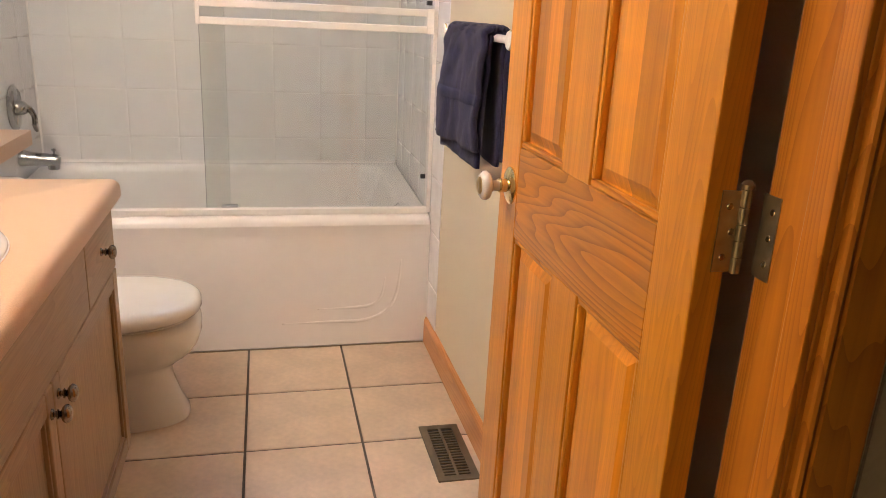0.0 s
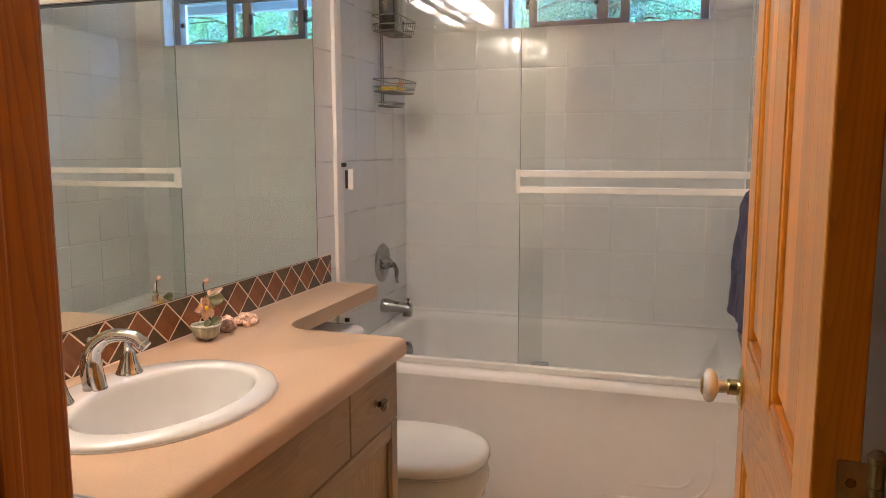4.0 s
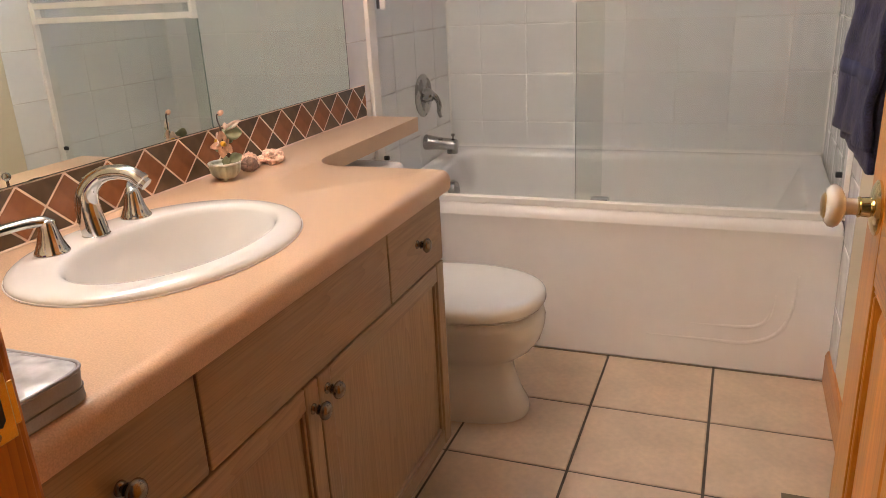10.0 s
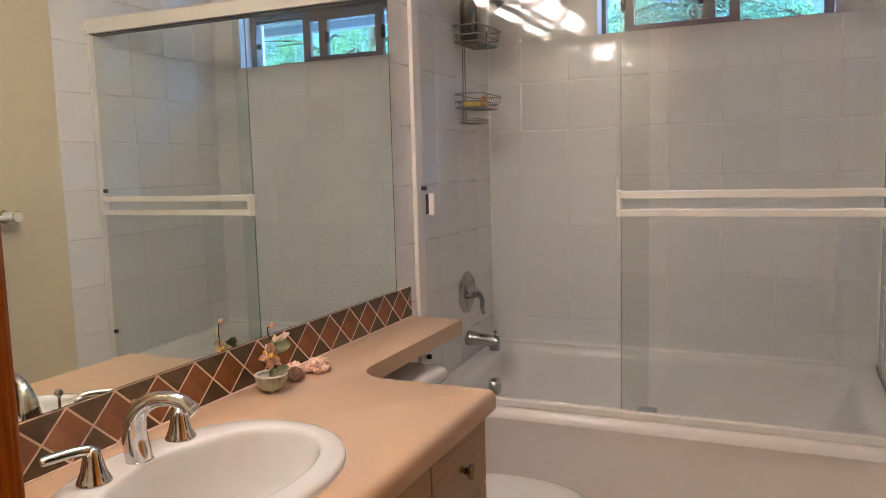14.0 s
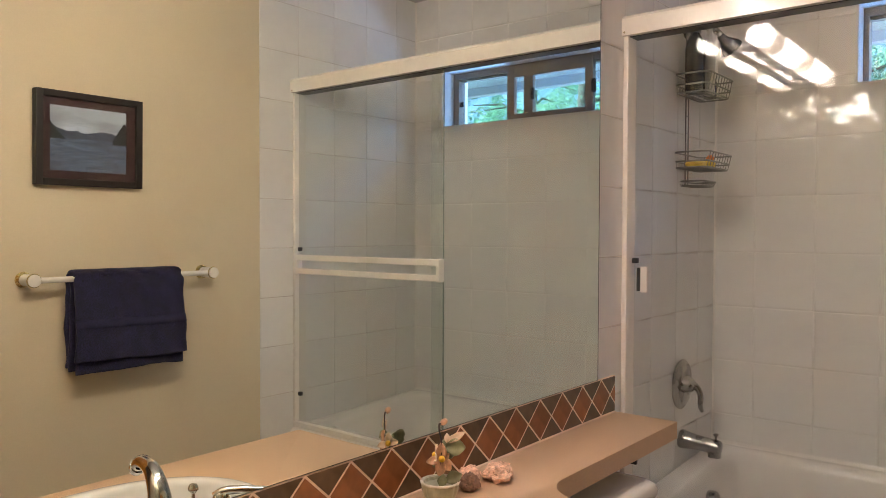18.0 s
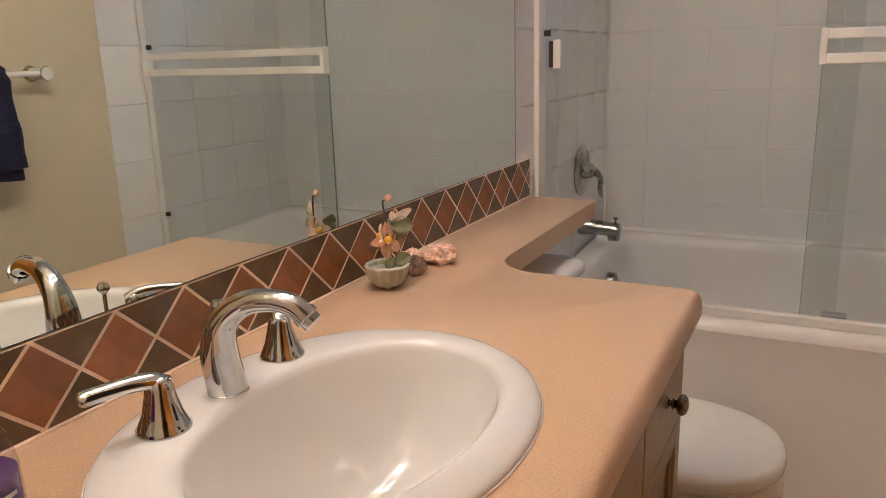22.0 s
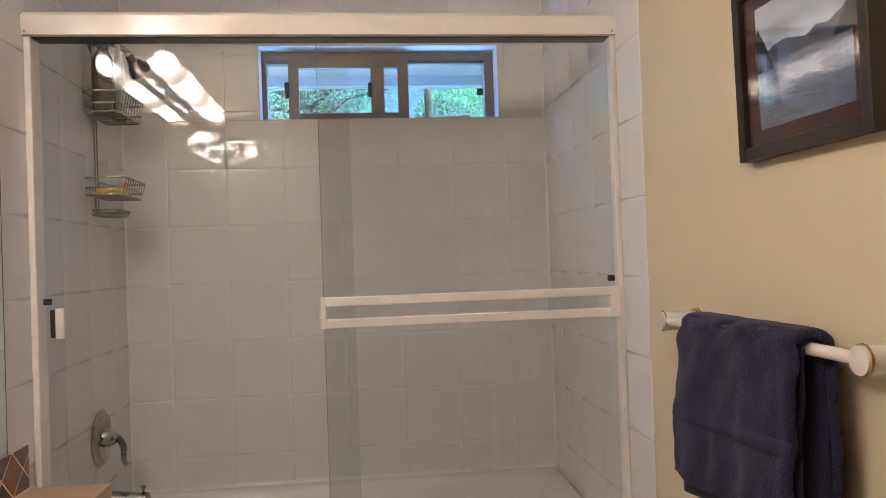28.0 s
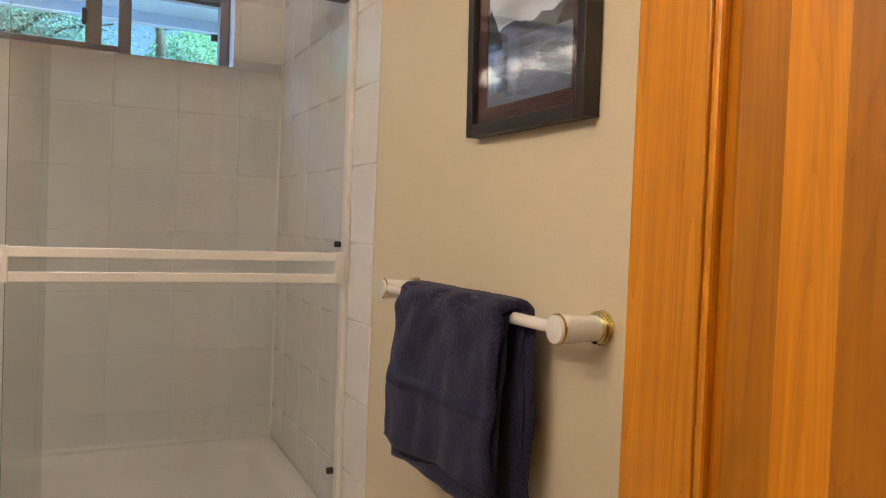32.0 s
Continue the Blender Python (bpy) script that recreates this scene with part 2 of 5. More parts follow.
WIRE = surface("grey chromed wire", (0.27, 0.265, 0.26), 0.35, metal=1.0, vary=0.15, scale=40, bump=0.0)
KNOBM = surface("dark bronze knob", (0.30, 0.25, 0.195), 0.20, metal=1.0, vary=0.2, scale=60, bump=0.05)
BRASS = surface("polished brass", (0.80, 0.69, 0.39), 0.14, metal=1.0, vary=0.06, scale=30, bump=0.0)
BRASSD = surface("dull brass plate", (0.62, 0.46, 0.22), 0.3, metal=1.0, vary=0.15, scale=40, bump=0.04)
HINGE = surface("worn brass hinge", (0.40, 0.345, 0.25), 0.38, metal=1.0, vary=0.15, scale=40, bump=0.04)
BLACK = surface("black rubber", (0.02, 0.02, 0.02), 0.6, vary=0.1, bump=0.1)
LAMIN = surface("pink beige speckled laminate", (0.58, 0.385, 0.237), 0.38, vary=0.04, scale=4, grain=420, grain_amt=0.13, bump=0.012)
OAK = wood("greyed oak veneer", (0.215, 0.134, 0.060), (0.42, 0.282, 0.146), "Z", rings=26, rough=0.42, coat=0.1, per_object=0.06, fine=1.5, ring_amt=0.34, pore_amt=0.95)
OAKH = wood("greyed oak veneer across", (0.215, 0.134, 0.060), (0.42, 0.282, 0.146), "Y", rings=26, rough=0.42, coat=0.1, per_object=0.06, fine=1.5, ring_amt=0.34, pore_amt=0.95)
FIRV = wood("orange lacquered fir", (0.34, 0.098, 0.007), (0.74, 0.298, 0.022), "Z", rings=34, rough=0.3, coat=0.14, per_object=0.10, ring_amt=0.24, pore_amt=0.9, fine=0.6)
FIRH = wood("orange lacquered fir across", (0.20, 0.052, 0.004), (0.58, 0.215, 0.017), "Y", rings=20, rough=0.3, coat=0.14, per_object=0.1, twist=2.2, along=0.075, ring_amt=0.6, pore_amt=0.8)
FIRP = wood("orange lacquered fir panel", (0.30, 0.080, 0.006), (0.72, 0.280, 0.020), "Z", rings=34, rough=0.3, coat=0.14, per_object=0.26, boards=0.056, ring_amt=0.15, pore_amt=0.9, fine=0.6)
FIRJ = wood("orange lacquered fir casing", (0.27, 0.070, 0.007), (0.58, 0.200, 0.018), "Z", rings=26, along=0.06, rough=0.3, coat=0.14, per_object=0.1, ring_amt=0.45, pore_amt=0.8, fine=0.8)
FIRB = wood("orange lacquered fir skirting", (0.42, 0.145, 0.03), (0.62, 0.28, 0.08), "Y", rings=12, rough=0.35, coat=0.3, per_object=0.1)
DIARED = surface("glazed rust red tile", (0.265, 0.108, 0.045), 0.16, vary=0.22, scale=14, grain=70, grain_amt=0.06, bump=0.05, per_object=0.14)
DIADARK = surface("glazed dark olive tile", (0.122, 0.080, 0.046), 0.16, vary=0.22, scale=14, grain=70, grain_amt=0.06, bump=0.05, per_object=0.16)
DGROUT = surface("pinkish tile grout", (0.80, 0.62, 0.48), 0.85, vary=0.08, scale=12, grain=300, bump=0.2)
MIRROR = surface("silvered mirror", (0.83, 0.877, 0.822), 0.0, metal=1.0, vary=0.0, grain_amt=0.0, bump=0.0)
EDGE = surface("dark mirror edge and gap shade", (0.05, 0.055, 0.05), 0.3, vary=0.05, bump=0.0)
GLASS = clear("greenish clear glass", (0.95, 0.968, 0.96), ior=1.36)
# warms the light of the opening added in the hall
AMBER = clear("added amber pane", (1.0, 0.70, 0.44), ior=1.3)
GLASSF = clear("grey green clear glass", (0.93, 0.946, 0.932), 0.04, ior=1.52)
PANE = clear("clear window glass", (0.97, 0.98, 0.98))
PICGLASS = clear("picture glass", (0.985, 0.985, 0.985), ior=1.5)
NAVY = surface("navy terry cloth", (0.016, 0.015, 0.052), 0.95, vary=0.3, scale=30, grain=330, grain_amt=0.7, bump=0.24, bump_scale=330, sheen=0.08)
NAVYB = surface("navy woven band", (0.018, 0.018, 0.060), 0.8, vary=0.12, scale=20, grain=700, grain_amt=0.3, bump=0.5, stretch=(1, 0.2, 1), sheen=0.03)
FRAMEM = surface("black brown picture frame", (0.018, 0.013, 0.012), 0.4, vary=0.1, scale=20, grain=200, bump=0.08)
MATM = surface("dark red picture mat", (0.045, 0.010, 0.010), 0.7, vary=0.05, grain=300, bump=0.0)
VINYL = surface("grey brown window frame", (0.19, 0.16, 0.14), 0.4, vary=0.06, bump=0.05)
REVEAL = surface("white window reveal", (0.72, 0.72, 0.72), 0.5, vary=0.04, bump=0.05)
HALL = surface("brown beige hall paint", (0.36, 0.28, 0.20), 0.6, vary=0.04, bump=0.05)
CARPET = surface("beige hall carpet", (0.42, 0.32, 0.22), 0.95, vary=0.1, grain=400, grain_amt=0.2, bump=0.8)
VENTM = surface("bronze floor register", (0.20, 0.155, 0.10), 0.4, metal=0.6, vary=0.1, scale=30, bump=0.04)
BULBW = glow("lit white globe", (1.0, 0.872, 0.83), 11.6)
BULBP = glow("lit warm globe", (1.0, 0.78, 0.66), 2.5)
JADE = surface("pale green stone", (0.42, 0.425, 0.32), 0.3, vary=0.15, scale=40, grain=120, bump=0.05)
RIMW = surface("pale worn stone rim", (0.62, 0.60, 0.53), 0.4, vary=0.2, scale=80, grain=200, grain_amt=0.15, bump=0.1)
PETAL = surface("peach stone petals", (0.66, 0.385, 0.245), 0.3, vary=0.3, scale=70, bump=0.05, per_object=0.15)
PETALC = surface("cream stone petals", (0.76, 0.60, 0.46), 0.3, vary=0.2, scale=70, bump=0.05, per_object=0.1)
YELLOW = surface("yellow bead", (0.78, 0.46, 0.04), 0.3, vary=0.05, bump=0.0)
LEAFM = surface("dull green stone leaves", (0.25, 0.27, 0.155), 0.35, vary=0.2, scale=60, bump=0.05)
STEM = surface("dark wire stem", (0.05, 0.035, 0.03), 0.5, vary=0.1, bump=0.0)
ROCKP = surface("pink rough stone", (0.84, 0.56, 0.42), 0.8, vary=0.3, scale=70, grain=200, grain_amt=0.25, bump=0.8)
ROCKB = surface("brown rough stone", (0.27, 0.16, 0.11), 0.75, vary=0.35, scale=40, grain=200, grain_amt=0.25, bump=0.8)
POUCH = surface("grey pouch fabric", (0.34, 0.34, 0.36), 0.55, vary=0.1, scale=30, grain=400, bump=0.2)
POUCHC = surface("clear crinkled pouch vinyl", (0.50, 0.51, 0.53), 0.12, vary=0.2, scale=30, bump=0.5, bump_scale=45)
CLEARP = clear("clear bottle plastic", (0.93, 0.92, 0.94), 0.02, 1.45)
PURPLE = surface("purple soap bottle", (0.10, 0.035, 0.16), 0.15, vary=0.1, bump=0.0)
LABELW = surface("white print", (0.75, 0.72, 0.72), 0.5, vary=0.02, bump=0.0)
BOTTLE_G = surface("grey shampoo bottle", (0.16, 0.16, 0.17), 0.3, vary=0.08, bump=0.0)
BOTTLE_K = surface("black shampoo bottle", (0.03, 0.03, 0.035), 0.25, vary=0.05, bump=0.0)
BOTTLE_B = surface("dark blue bottle", (0.04, 0.05, 0.14), 0.25, vary=0.05, bump=0.0)
BOTTLE_W = surface("pale grey bottle", (0.42, 0.41, 0.40), 0.3, vary=0.05, bump=0.0)
DUCKY = surface("yellow soap", (0.75, 0.52, 0.08), 0.45, vary=0.05, bump=0.0)
SOAPO = surface("orange soap", (0.70, 0.22, 0.05), 0.45, vary=0.05, bump=0.0)
SOFFIT = surface("pale eave boards", (0.74, 0.78, 0.82), 0.7, vary=0.05, bump=0.1)
GUTTER = surface("grey painted gutter", (0.42, 0.46, 0.50), 0.5, vary=0.08, bump=0.1)
GEDGE = surface("green glass edge", (0.2, 0.25, 0.23), 0.2, vary=0.05, bump=0.0)
LEAF1 = surface("sunlit leaves", (0.16, 0.36, 0.18), 0.6, vary=0.35, scale=3, bump=0.0)
LEAF2 = surface("blue green needles", (0.10, 0.25, 0.20), 0.6, vary=0.35, scale=3, bump=0.0)
BARK = surface("grey bark", (0.12, 0.09, 0.07), 0.9, vary=0.3, scale=12, bump=0.6)
GROUNDM = surface("pale bounce ground", (0.25, 0.25, 0.24), 0.9, vary=0.15, scale=2, bump=0.4)


# ---- geometry helpers ----
ORIGIN = {}


def thing(name, base, label="", category="", group="", kind=""):
    """An Empty at the base of a thing; its parts are built in world coordinates."""
    ob = new(name)
    ob.empty_display_size = 0.05
    ob.location = base
    ORIGIN[ob.name] = Vector(base)
    return tagged(ob, label, category, group, kind)


def mesh_of(name, bm, mat, smooth=False):
    bmesh.ops.recalc_face_normals(bm, faces=bm.faces)
    me = bpy.data.meshes.new(name)
    bm.to_mesh(me)
    bm.free()
    me.materials.append(mat)
    if smooth:
        for p in me.polygons:
            p.use_smooth = True
        if smooth is not True:
            me.set_sharp_from_angle(angle=radians(smooth))
    return me


def part(name, bm, mat, parent, label="", smooth=False):
    """One mesh under a thing or a part, given in world coordinates."""
    base = ORIGIN[parent.name]
    bmesh.ops.translate(bm, verts=bm.verts, vec=-base)
    ob = new(name, mesh_of(name, bm, mat, smooth))
    ob.parent = parent
    ORIGIN[ob.name] = base
    return tagged(ob, label)


def solid(name, bm, mat, label="", category="", kind="", smooth=False, group=""):
    """A thing that is one mesh; its origin lies at its base."""
    lo = [min(v.co[k] for v in bm.verts) for k in range(3)]
    hi = [max(v.co[k] for v in bm.verts) for k in range(3)]
    base = Vector(((lo[0] + hi[0]) / 2, (lo[1] + hi[1]) / 2, lo[2]))
    bmesh.ops.translate(bm, verts=bm.verts, vec=-base)
    ob = new(name, mesh_of(name, bm, mat, smooth))
    ob.location = base
    ORIGIN[ob.name] = base
    return tagged(ob, label, category, group, kind)


def box(x0, x1, y0, y1, z0, z1, bevel=0.0, seg=2, bm=None):
    own = bmesh.new()
    bmesh.ops.create_cube(own, size=1)
    for v in own.verts:
        v.co = Vector((x0 + (v.co.x + 0.5) * (x1 - x0), y0 + (v.co.y + 0.5) * (y1 - y0), z0 + (v.co.z + 0.5) * (z1 - z0)))
    if bevel:
        bmesh.ops.bevel(own, geom=own.edges[:], offset=bevel, segments=seg, affect="EDGES", profile=0.5)
    if bm is None:
        return own
    join(bm, own)
    return bm


def join(bm, other):
    me = bpy.data.meshes.new("tmp")
    other.to_mesh(me)
    other.free()
    bm.from_mesh(me)
    bpy.data.meshes.remove(me)
    return bm


def rings(loops, cap0=True, cap1=True, closed=True):
    """A skin over loops of equal point count."""
    bm = bmesh.new()
    rows = [[bm.verts.new(p) for p in loop] for loop in loops]
    n = len(rows[0])
    for a, b in zip(rows, rows[1:]):
        for i in range(n if closed else n - 1):
            j = (i + 1) % n
            bm.faces.new((a[i], a[j], b[j], b[i]))
    if cap0:
        bm.faces.new(rows[0][::-1])
    if cap1:
        bm.faces.new(rows[-1])
    return bm


def frame_axes(axis):
    a = Vector(axis).normalized()
    u = a.orthogonal().normalized()
    return a, u, a.cross(u)


def lathe(profile, at=(0, 0, 0), axis=(0, 0, 1), seg=24, squash=(1, 1)):
    """Turned shape: profile of (radius, height along the axis)."""
    a, u, v = frame_axes(axis)
    if tuple(axis) == (0, 0, 1):
        u, v = Vector((1, 0, 0)), Vector((0, 1, 0))
    o = Vector(at)
    loops = []
    for r, h in profile:
        r = max(r, 1e-4)
        loops.append([o + a * h + u * (r * squash[0] * math.cos(k * 2 * math.pi / seg)) + v * (r * squash[1] * math.sin(k * 2 * math.pi / seg)) for k in range(seg)])
    return rings(loops)


def smooth_path(pts, n=6):
    """Points of a smooth curve through the given ones."""
    pts = [Vector(p) for p in pts]
    out = []
    for i in range(len(pts) - 1):
        p0, p1, p2, p3 = pts[max(i - 1, 0)], pts[i], pts[i + 1], pts[min(i + 2, len(pts) - 1)]
        for k in range(n):
            t = k / n
            out.append(0.5 * ((2 * p1) + (p2 - p0) * t + (2 * p0 - 5 * p1 + 4 * p2 - p3) * t * t + (3 * p1 - p0 - 3 * p2 + p3) * t ** 3))
    out.append(pts[-1])
    return out


def tube(pts, radius, seg=10, closed=False, flat=1.0):
    """A round bar along points; radius may be a list, flat squeezes it."""
    pts = [Vector(p) for p in pts]
    rad = radius if isinstance(radius, (list, tuple)) else [radius] * len(pts)
    loops, ref = [], None
    for i, p in enumerate(pts):
        if closed:
            d = pts[(i + 1) % len(pts)] - pts[i - 1]
        else:
            d = pts[min(i + 1, len(pts) - 1)] - pts[max(i - 1, 0)]
        d.normalize()
        if ref is None:
            ref = d.orthogonal().normalized()
        ref = (ref - d * ref.dot(d)).normalized()
        side = d.cross(ref)
        loops.append([p + (ref * math.cos(k * 2 * math.pi / seg) * flat + side * math.sin(k * 2 * math.pi / seg)) * rad[i] for k in range(seg)])
    if closed:
        loops.append(loops[0])
        return rings(loops, False, False)
    return rings(loops)


def prism(poly, axis, a0, a1):
    """A polygon of 2D points pushed along x, y or z."""
    def place(p, a):
        return {"x": (a, p[0], p[1]), "y": (p[0], a, p[1]), "z": (p[0], p[1], a)}[axis]
    return rings([[place(p, a0) for p in poly], [place(p, a1) for p in poly]])


def oval(cx, cy, z, a, b, n=40, power=2.0):
    pts = []
    for k in range(n):
        c, s = math.cos(k * 2 * math.pi / n), math.sin(k * 2 * math.pi / n)
        e = 2 / power
        pts.append(Vector((cx + a * math.copysign(abs(c) ** e, c), cy + b * math.copysign(abs(s) ** e, s), z)))
    return pts


def round_rect(x0, x1, y0, y1, r, z, n=6):
    pts = []
    for cx, cy, a0 in ((x1 - r, y1 - r, 0), (x0 + r, y1 - r, 90), (x0 + r, y0 + r, 180), (x1 - r, y0 + r, 270)):
        for k in range(n + 1):
            a = radians(a0 + 90 * k / n)
            pts.append(Vector((cx + r * math.cos(a), cy + r * math.sin(a), z)))
    return pts


# ---- structure ----
def wall_with_hole(name, axis, face, back, a0, a1, z0, z1, hole, mat, label):
    """A wall slab normal to x or y with one opening (h0, h1, b, t)."""
    bm = bmesh.new()
    def piece(p0, p1, q0, q1):
        if p1 - p0 < 1e-4 or q1 - q0 < 1e-4:
            return
        lo, hi = min(face, back), max(face, back)
        if axis == "y":
            box(p0, p1, lo, hi, q0, q1, bm=bm)
        else:
            box(lo, hi, p0, p1, q0, q1, bm=bm)
    if hole:
        h0, h1, b, t = hole
        piece(a0, h0, z0, z1)
        piece(h1, a1, z0, z1)
        piece(h0, h1, z0, b)
        piece(h0, h1, t, z1)
    else:
        piece(a0, a1, z0, z1)
    return solid(name, bm, mat, label, kind="structure")


D0, D1, DT = 0.664, 1.433, 2.05      # doorway
WX0, WX1, WZ0, WZ1 = 0.475, 1.352, 1.845, 2.119   # window opening
HY = -0.062                           # hall face of the door wall

wall_left = wall_with_hole("wall_left", "x", -0.003, -0.15, HY, YB + 0.15, 0, ZC, None, PAINT, "beige painted wall behind the vanity mirror")
wall_right = wall_with_hole("wall_right", "x", W, W + 0.15, HY, YB + 0.15, 0, ZC, None, PAINT, "plain beige painted wall with the towel bar")
wall_back = wall_with_hole("wall_back", "y", YB + 0.003, YB + 0.2, -0.15, W + 0.15, 0, ZC, (WX0, WX1, WZ0, WZ1), REVEAL, "outer wall above the bath with a high window")
wall_with_hole("wall_door", "y", Y0, HY, -0.75, 4.8, 0, ZC, (D0 - 0.02, D1 + 0.02, 0, DT + 0.02), PAINT, "wall with the bathroom doorway")
solid("ceiling", box(-0.15, W + 0.15, HY, YB + 0.2, ZC, ZC + 0.1), CEIL, "white painted bathroom ceiling", kind="structure")
floor = solid("floor", box(-0.15, W + 0.15, HY, YB + 0.2, -0.12, -0.004), FGROUT, "beige ceramic tile floor with dark grout", kind="structure")

# hall outside the door; its unseen walls are dark and far to weaken bounce
solid("floor_hall", box(-0.75, 4.8, -2.4, HY, -0.12, -0.002), CARPET, "plain beige carpet in the hall", kind="structure")
solid("ceiling_hall", box(-0.75, 4.8, -2.4, HY, ZC, ZC + 0.1), CEIL, "white hall ceiling", kind="structure")
for nm, b in (("wall_hall_end", (-0.85, 4.9, -2.5, -2.4)), ("wall_hall_right", (4.8, 4.9, -2.4, HY))):
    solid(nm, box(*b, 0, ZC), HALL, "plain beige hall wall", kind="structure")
# opening and amber pane are added, out of view, to light the doorway
wall_with_hole("wall_hall_left", "x", -0.75, -0.9, -2.4, HY, 0, ZC, (-2.3, -0.72, 0.45, 2.2), HALL, "unseen hall wall with an opening added to let light in")
solid("hall_light_pane", box(-0.84, -0.835, -2.3, -0.72, 0.45, 2.2), AMBER, "added pane that warms the light through the hall opening", kind="structure")
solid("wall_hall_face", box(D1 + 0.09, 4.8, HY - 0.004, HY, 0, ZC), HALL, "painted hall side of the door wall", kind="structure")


# ---- baseboard, vent ----
base = thing("baseboard", (W - 0.01, 1.4, 0), "orange varnished wood baseboard along the towel wall", kind="structure")
bm = prism([(W, 0.0), (W - 0.014, 0.0), (W - 0.014, 0.088), (W - 0.008, 0.104), (W, 0.104)], "y", Y0, YT)
part("board", bm, FIRB, base)

vent = thing("floor_vent", (1.43, 1.26, 0), "bronze metal floor register set in the tiles", "floor vent")
V0, V1, U0, U1 = 1.11, 1.40, 1.37, 1.49
bm = bmesh.new()
for b in ((U0, U1, V0, V0 + 0.022), (U0, U1, V1 - 0.022, V1), (U0, U0 + 0.022, V0 + 0.022, V1 - 0.022), (U1 - 0.022, U1, V0 + 0.022, V1 - 0.022)):
    box(*b, 0.0, 0.005, bm=bm)
part("frame", bm, VENTM, vent)
# flat black sheet for the shade in the duct; the floor stays closed
part("well_shade", box(U0 + 0.02, U1 - 0.02, V0 + 0.02, V1 - 0.02, -0.003, 0.0005), BLACK, vent, "black sheet painted as the shaded duct")
for k in range(17):
    y = V0 + 0.03 + k * 0.0138
    part("slat", box(U0 + 0.022, U1 - 0.022, y, y + 0.006, 0.0005, 0.004), VENTM, vent)
part("slat", box((U0 + U1) / 2 - 0.004, (U0 + U1) / 2 + 0.004, V0 + 0.022, V1 - 0.022, 0.001, 0.0045), VENTM, vent)


# ---- window ----
win = thing("window_1", ((WX0 + WX1) / 2, YB + 0.12, WZ0), "grey-brown framed sliding window set deep above the bath", kind="structure")
bm = bmesh.new()
for b in ((WX0, WX1, WZ0 - 0.0, WZ0 + 0.004), (WX0, WX1, WZ1 - 0.004, WZ1)):
    box(b[0], b[1], YB - 0.002, YB + 0.2, b[2], b[3], bm=bm)
for x in (WX0, WX1 - 0.004):
    box(x, x + 0.004, YB - 0.002, YB + 0.2, WZ0 + 0.004, WZ1 - 0.004, bm=bm)
part("reveal", bm, REVEAL, win, "white lining of the window recess")
FY0, FY1 = YB + 0.085, YB + 0.135
fx0, fx1, fz0, fz1 = WX0 + 0.004, WX1 - 0.004, WZ0 + 0.004, WZ1 - 0.004
bm = bmesh.new()
box(fx0, fx1, FY0, FY1, fz0, fz0 + 0.014, bm=bm)
box(fx0, fx1, FY0, FY1, fz1 - 0.03, fz1, bm=bm)
box(fx0, fx0 + 0.018, FY0, FY1, fz0 + 0.014, fz1 - 0.03, bm=bm)
box(fx1 - 0.034, fx1, FY0, FY1, fz0 + 0.014, fz1 - 0.03, bm=bm)
for z in (0.034, 0.041):
    box(fx0 + 0.018, fx1 - 0.034, FY0 + 0.012, FY1 - 0.004, fz1 - z, fz1 - z + 0.0025, bm=bm)
part("window_frame", bm, VINYL, win)
# sliding sash on the left half
sx0, sx1 = 0.576, 1.021
sash = part("sash", box(sx0, sx0 + 0.038, FY0 - 0.012, FY0 + 0.012, fz0 + 0.01, fz1 - 0.012), VINYL, win, "sliding sash with dark stiles")
for b in ((sx1 - 0.04, sx1, fz0 + 0.01, fz1 - 0.012), (sx0 + 0.038, sx1 - 0.04, fz0 + 0.01, fz0 + 0.036), (sx0 + 0.038, sx1 - 0.04, fz1 - 0.063, fz1 - 0.012), (0.880, 0.930, fz0 + 0.036, fz1 - 0.063)):
    part("sash_rail", box(b[0], b[1], FY0 - 0.012, FY0 + 0.012, b[2], b[3], 0.002), VINYL, sash)
part("latch", box(0.869, 0.886, FY0 - 0.026, FY0 - 0.012, 1.940, 1.996, 0.006, 3), BLACK, sash, "dark sash latch")
part("latch", box(0.562, 0.580, FY0 - 0.024, FY0 - 0.004, 1.940, 2.000, 0.006, 3), BLACK, sash, "dark sash latch")
part("catch", box(1.283, 1.306, FY0 - 0.008, FY0 + 0.004, 1.948, 1.972, 0.002), BLACK, win, "small black catch")
for x0, x1, y in ((fx0 + 0.018, sx0, FY0 + 0.03), (sx0 + 0.038, 0.880, FY0), (0.930, sx1 - 0.04, FY0), (sx1, fx1 - 0.034, FY0 + 0.03)):
    p = part("pane", box(x0, x1, y, y + 0.004, fz0 + 0.012, fz1 - 0.012), PANE, win)
    p.visible_shadow = False

# ---- bath ----
bath = thing("bathtub", (W / 2, (YT + YB) / 2, 0), "glossy white alcove bathtub with a curved embossed apron", "bathtub")
gap = 0.004
outer = (gap, W - gap, YT, YB - gap)
loops = []
for ins, z in ((0.0, RIM - 0.036), (0.0015, RIM - 0.026), (0.006, RIM - 0.0155), (0.014, RIM - 0.007), (0.025, RIM - 0.0015), (0.037, RIM)):
    loops.append(round_rect(outer[0] + ins * 0.2, outer[1] - ins * 0.2, outer[2] + ins, outer[3] - ins * 0.2, 0.012, z, 8))
def basin(f, l, r, b, rad, z):
    return round_rect(gap + l, W - gap - r, YT + f, YB - b, rad, z, 8)
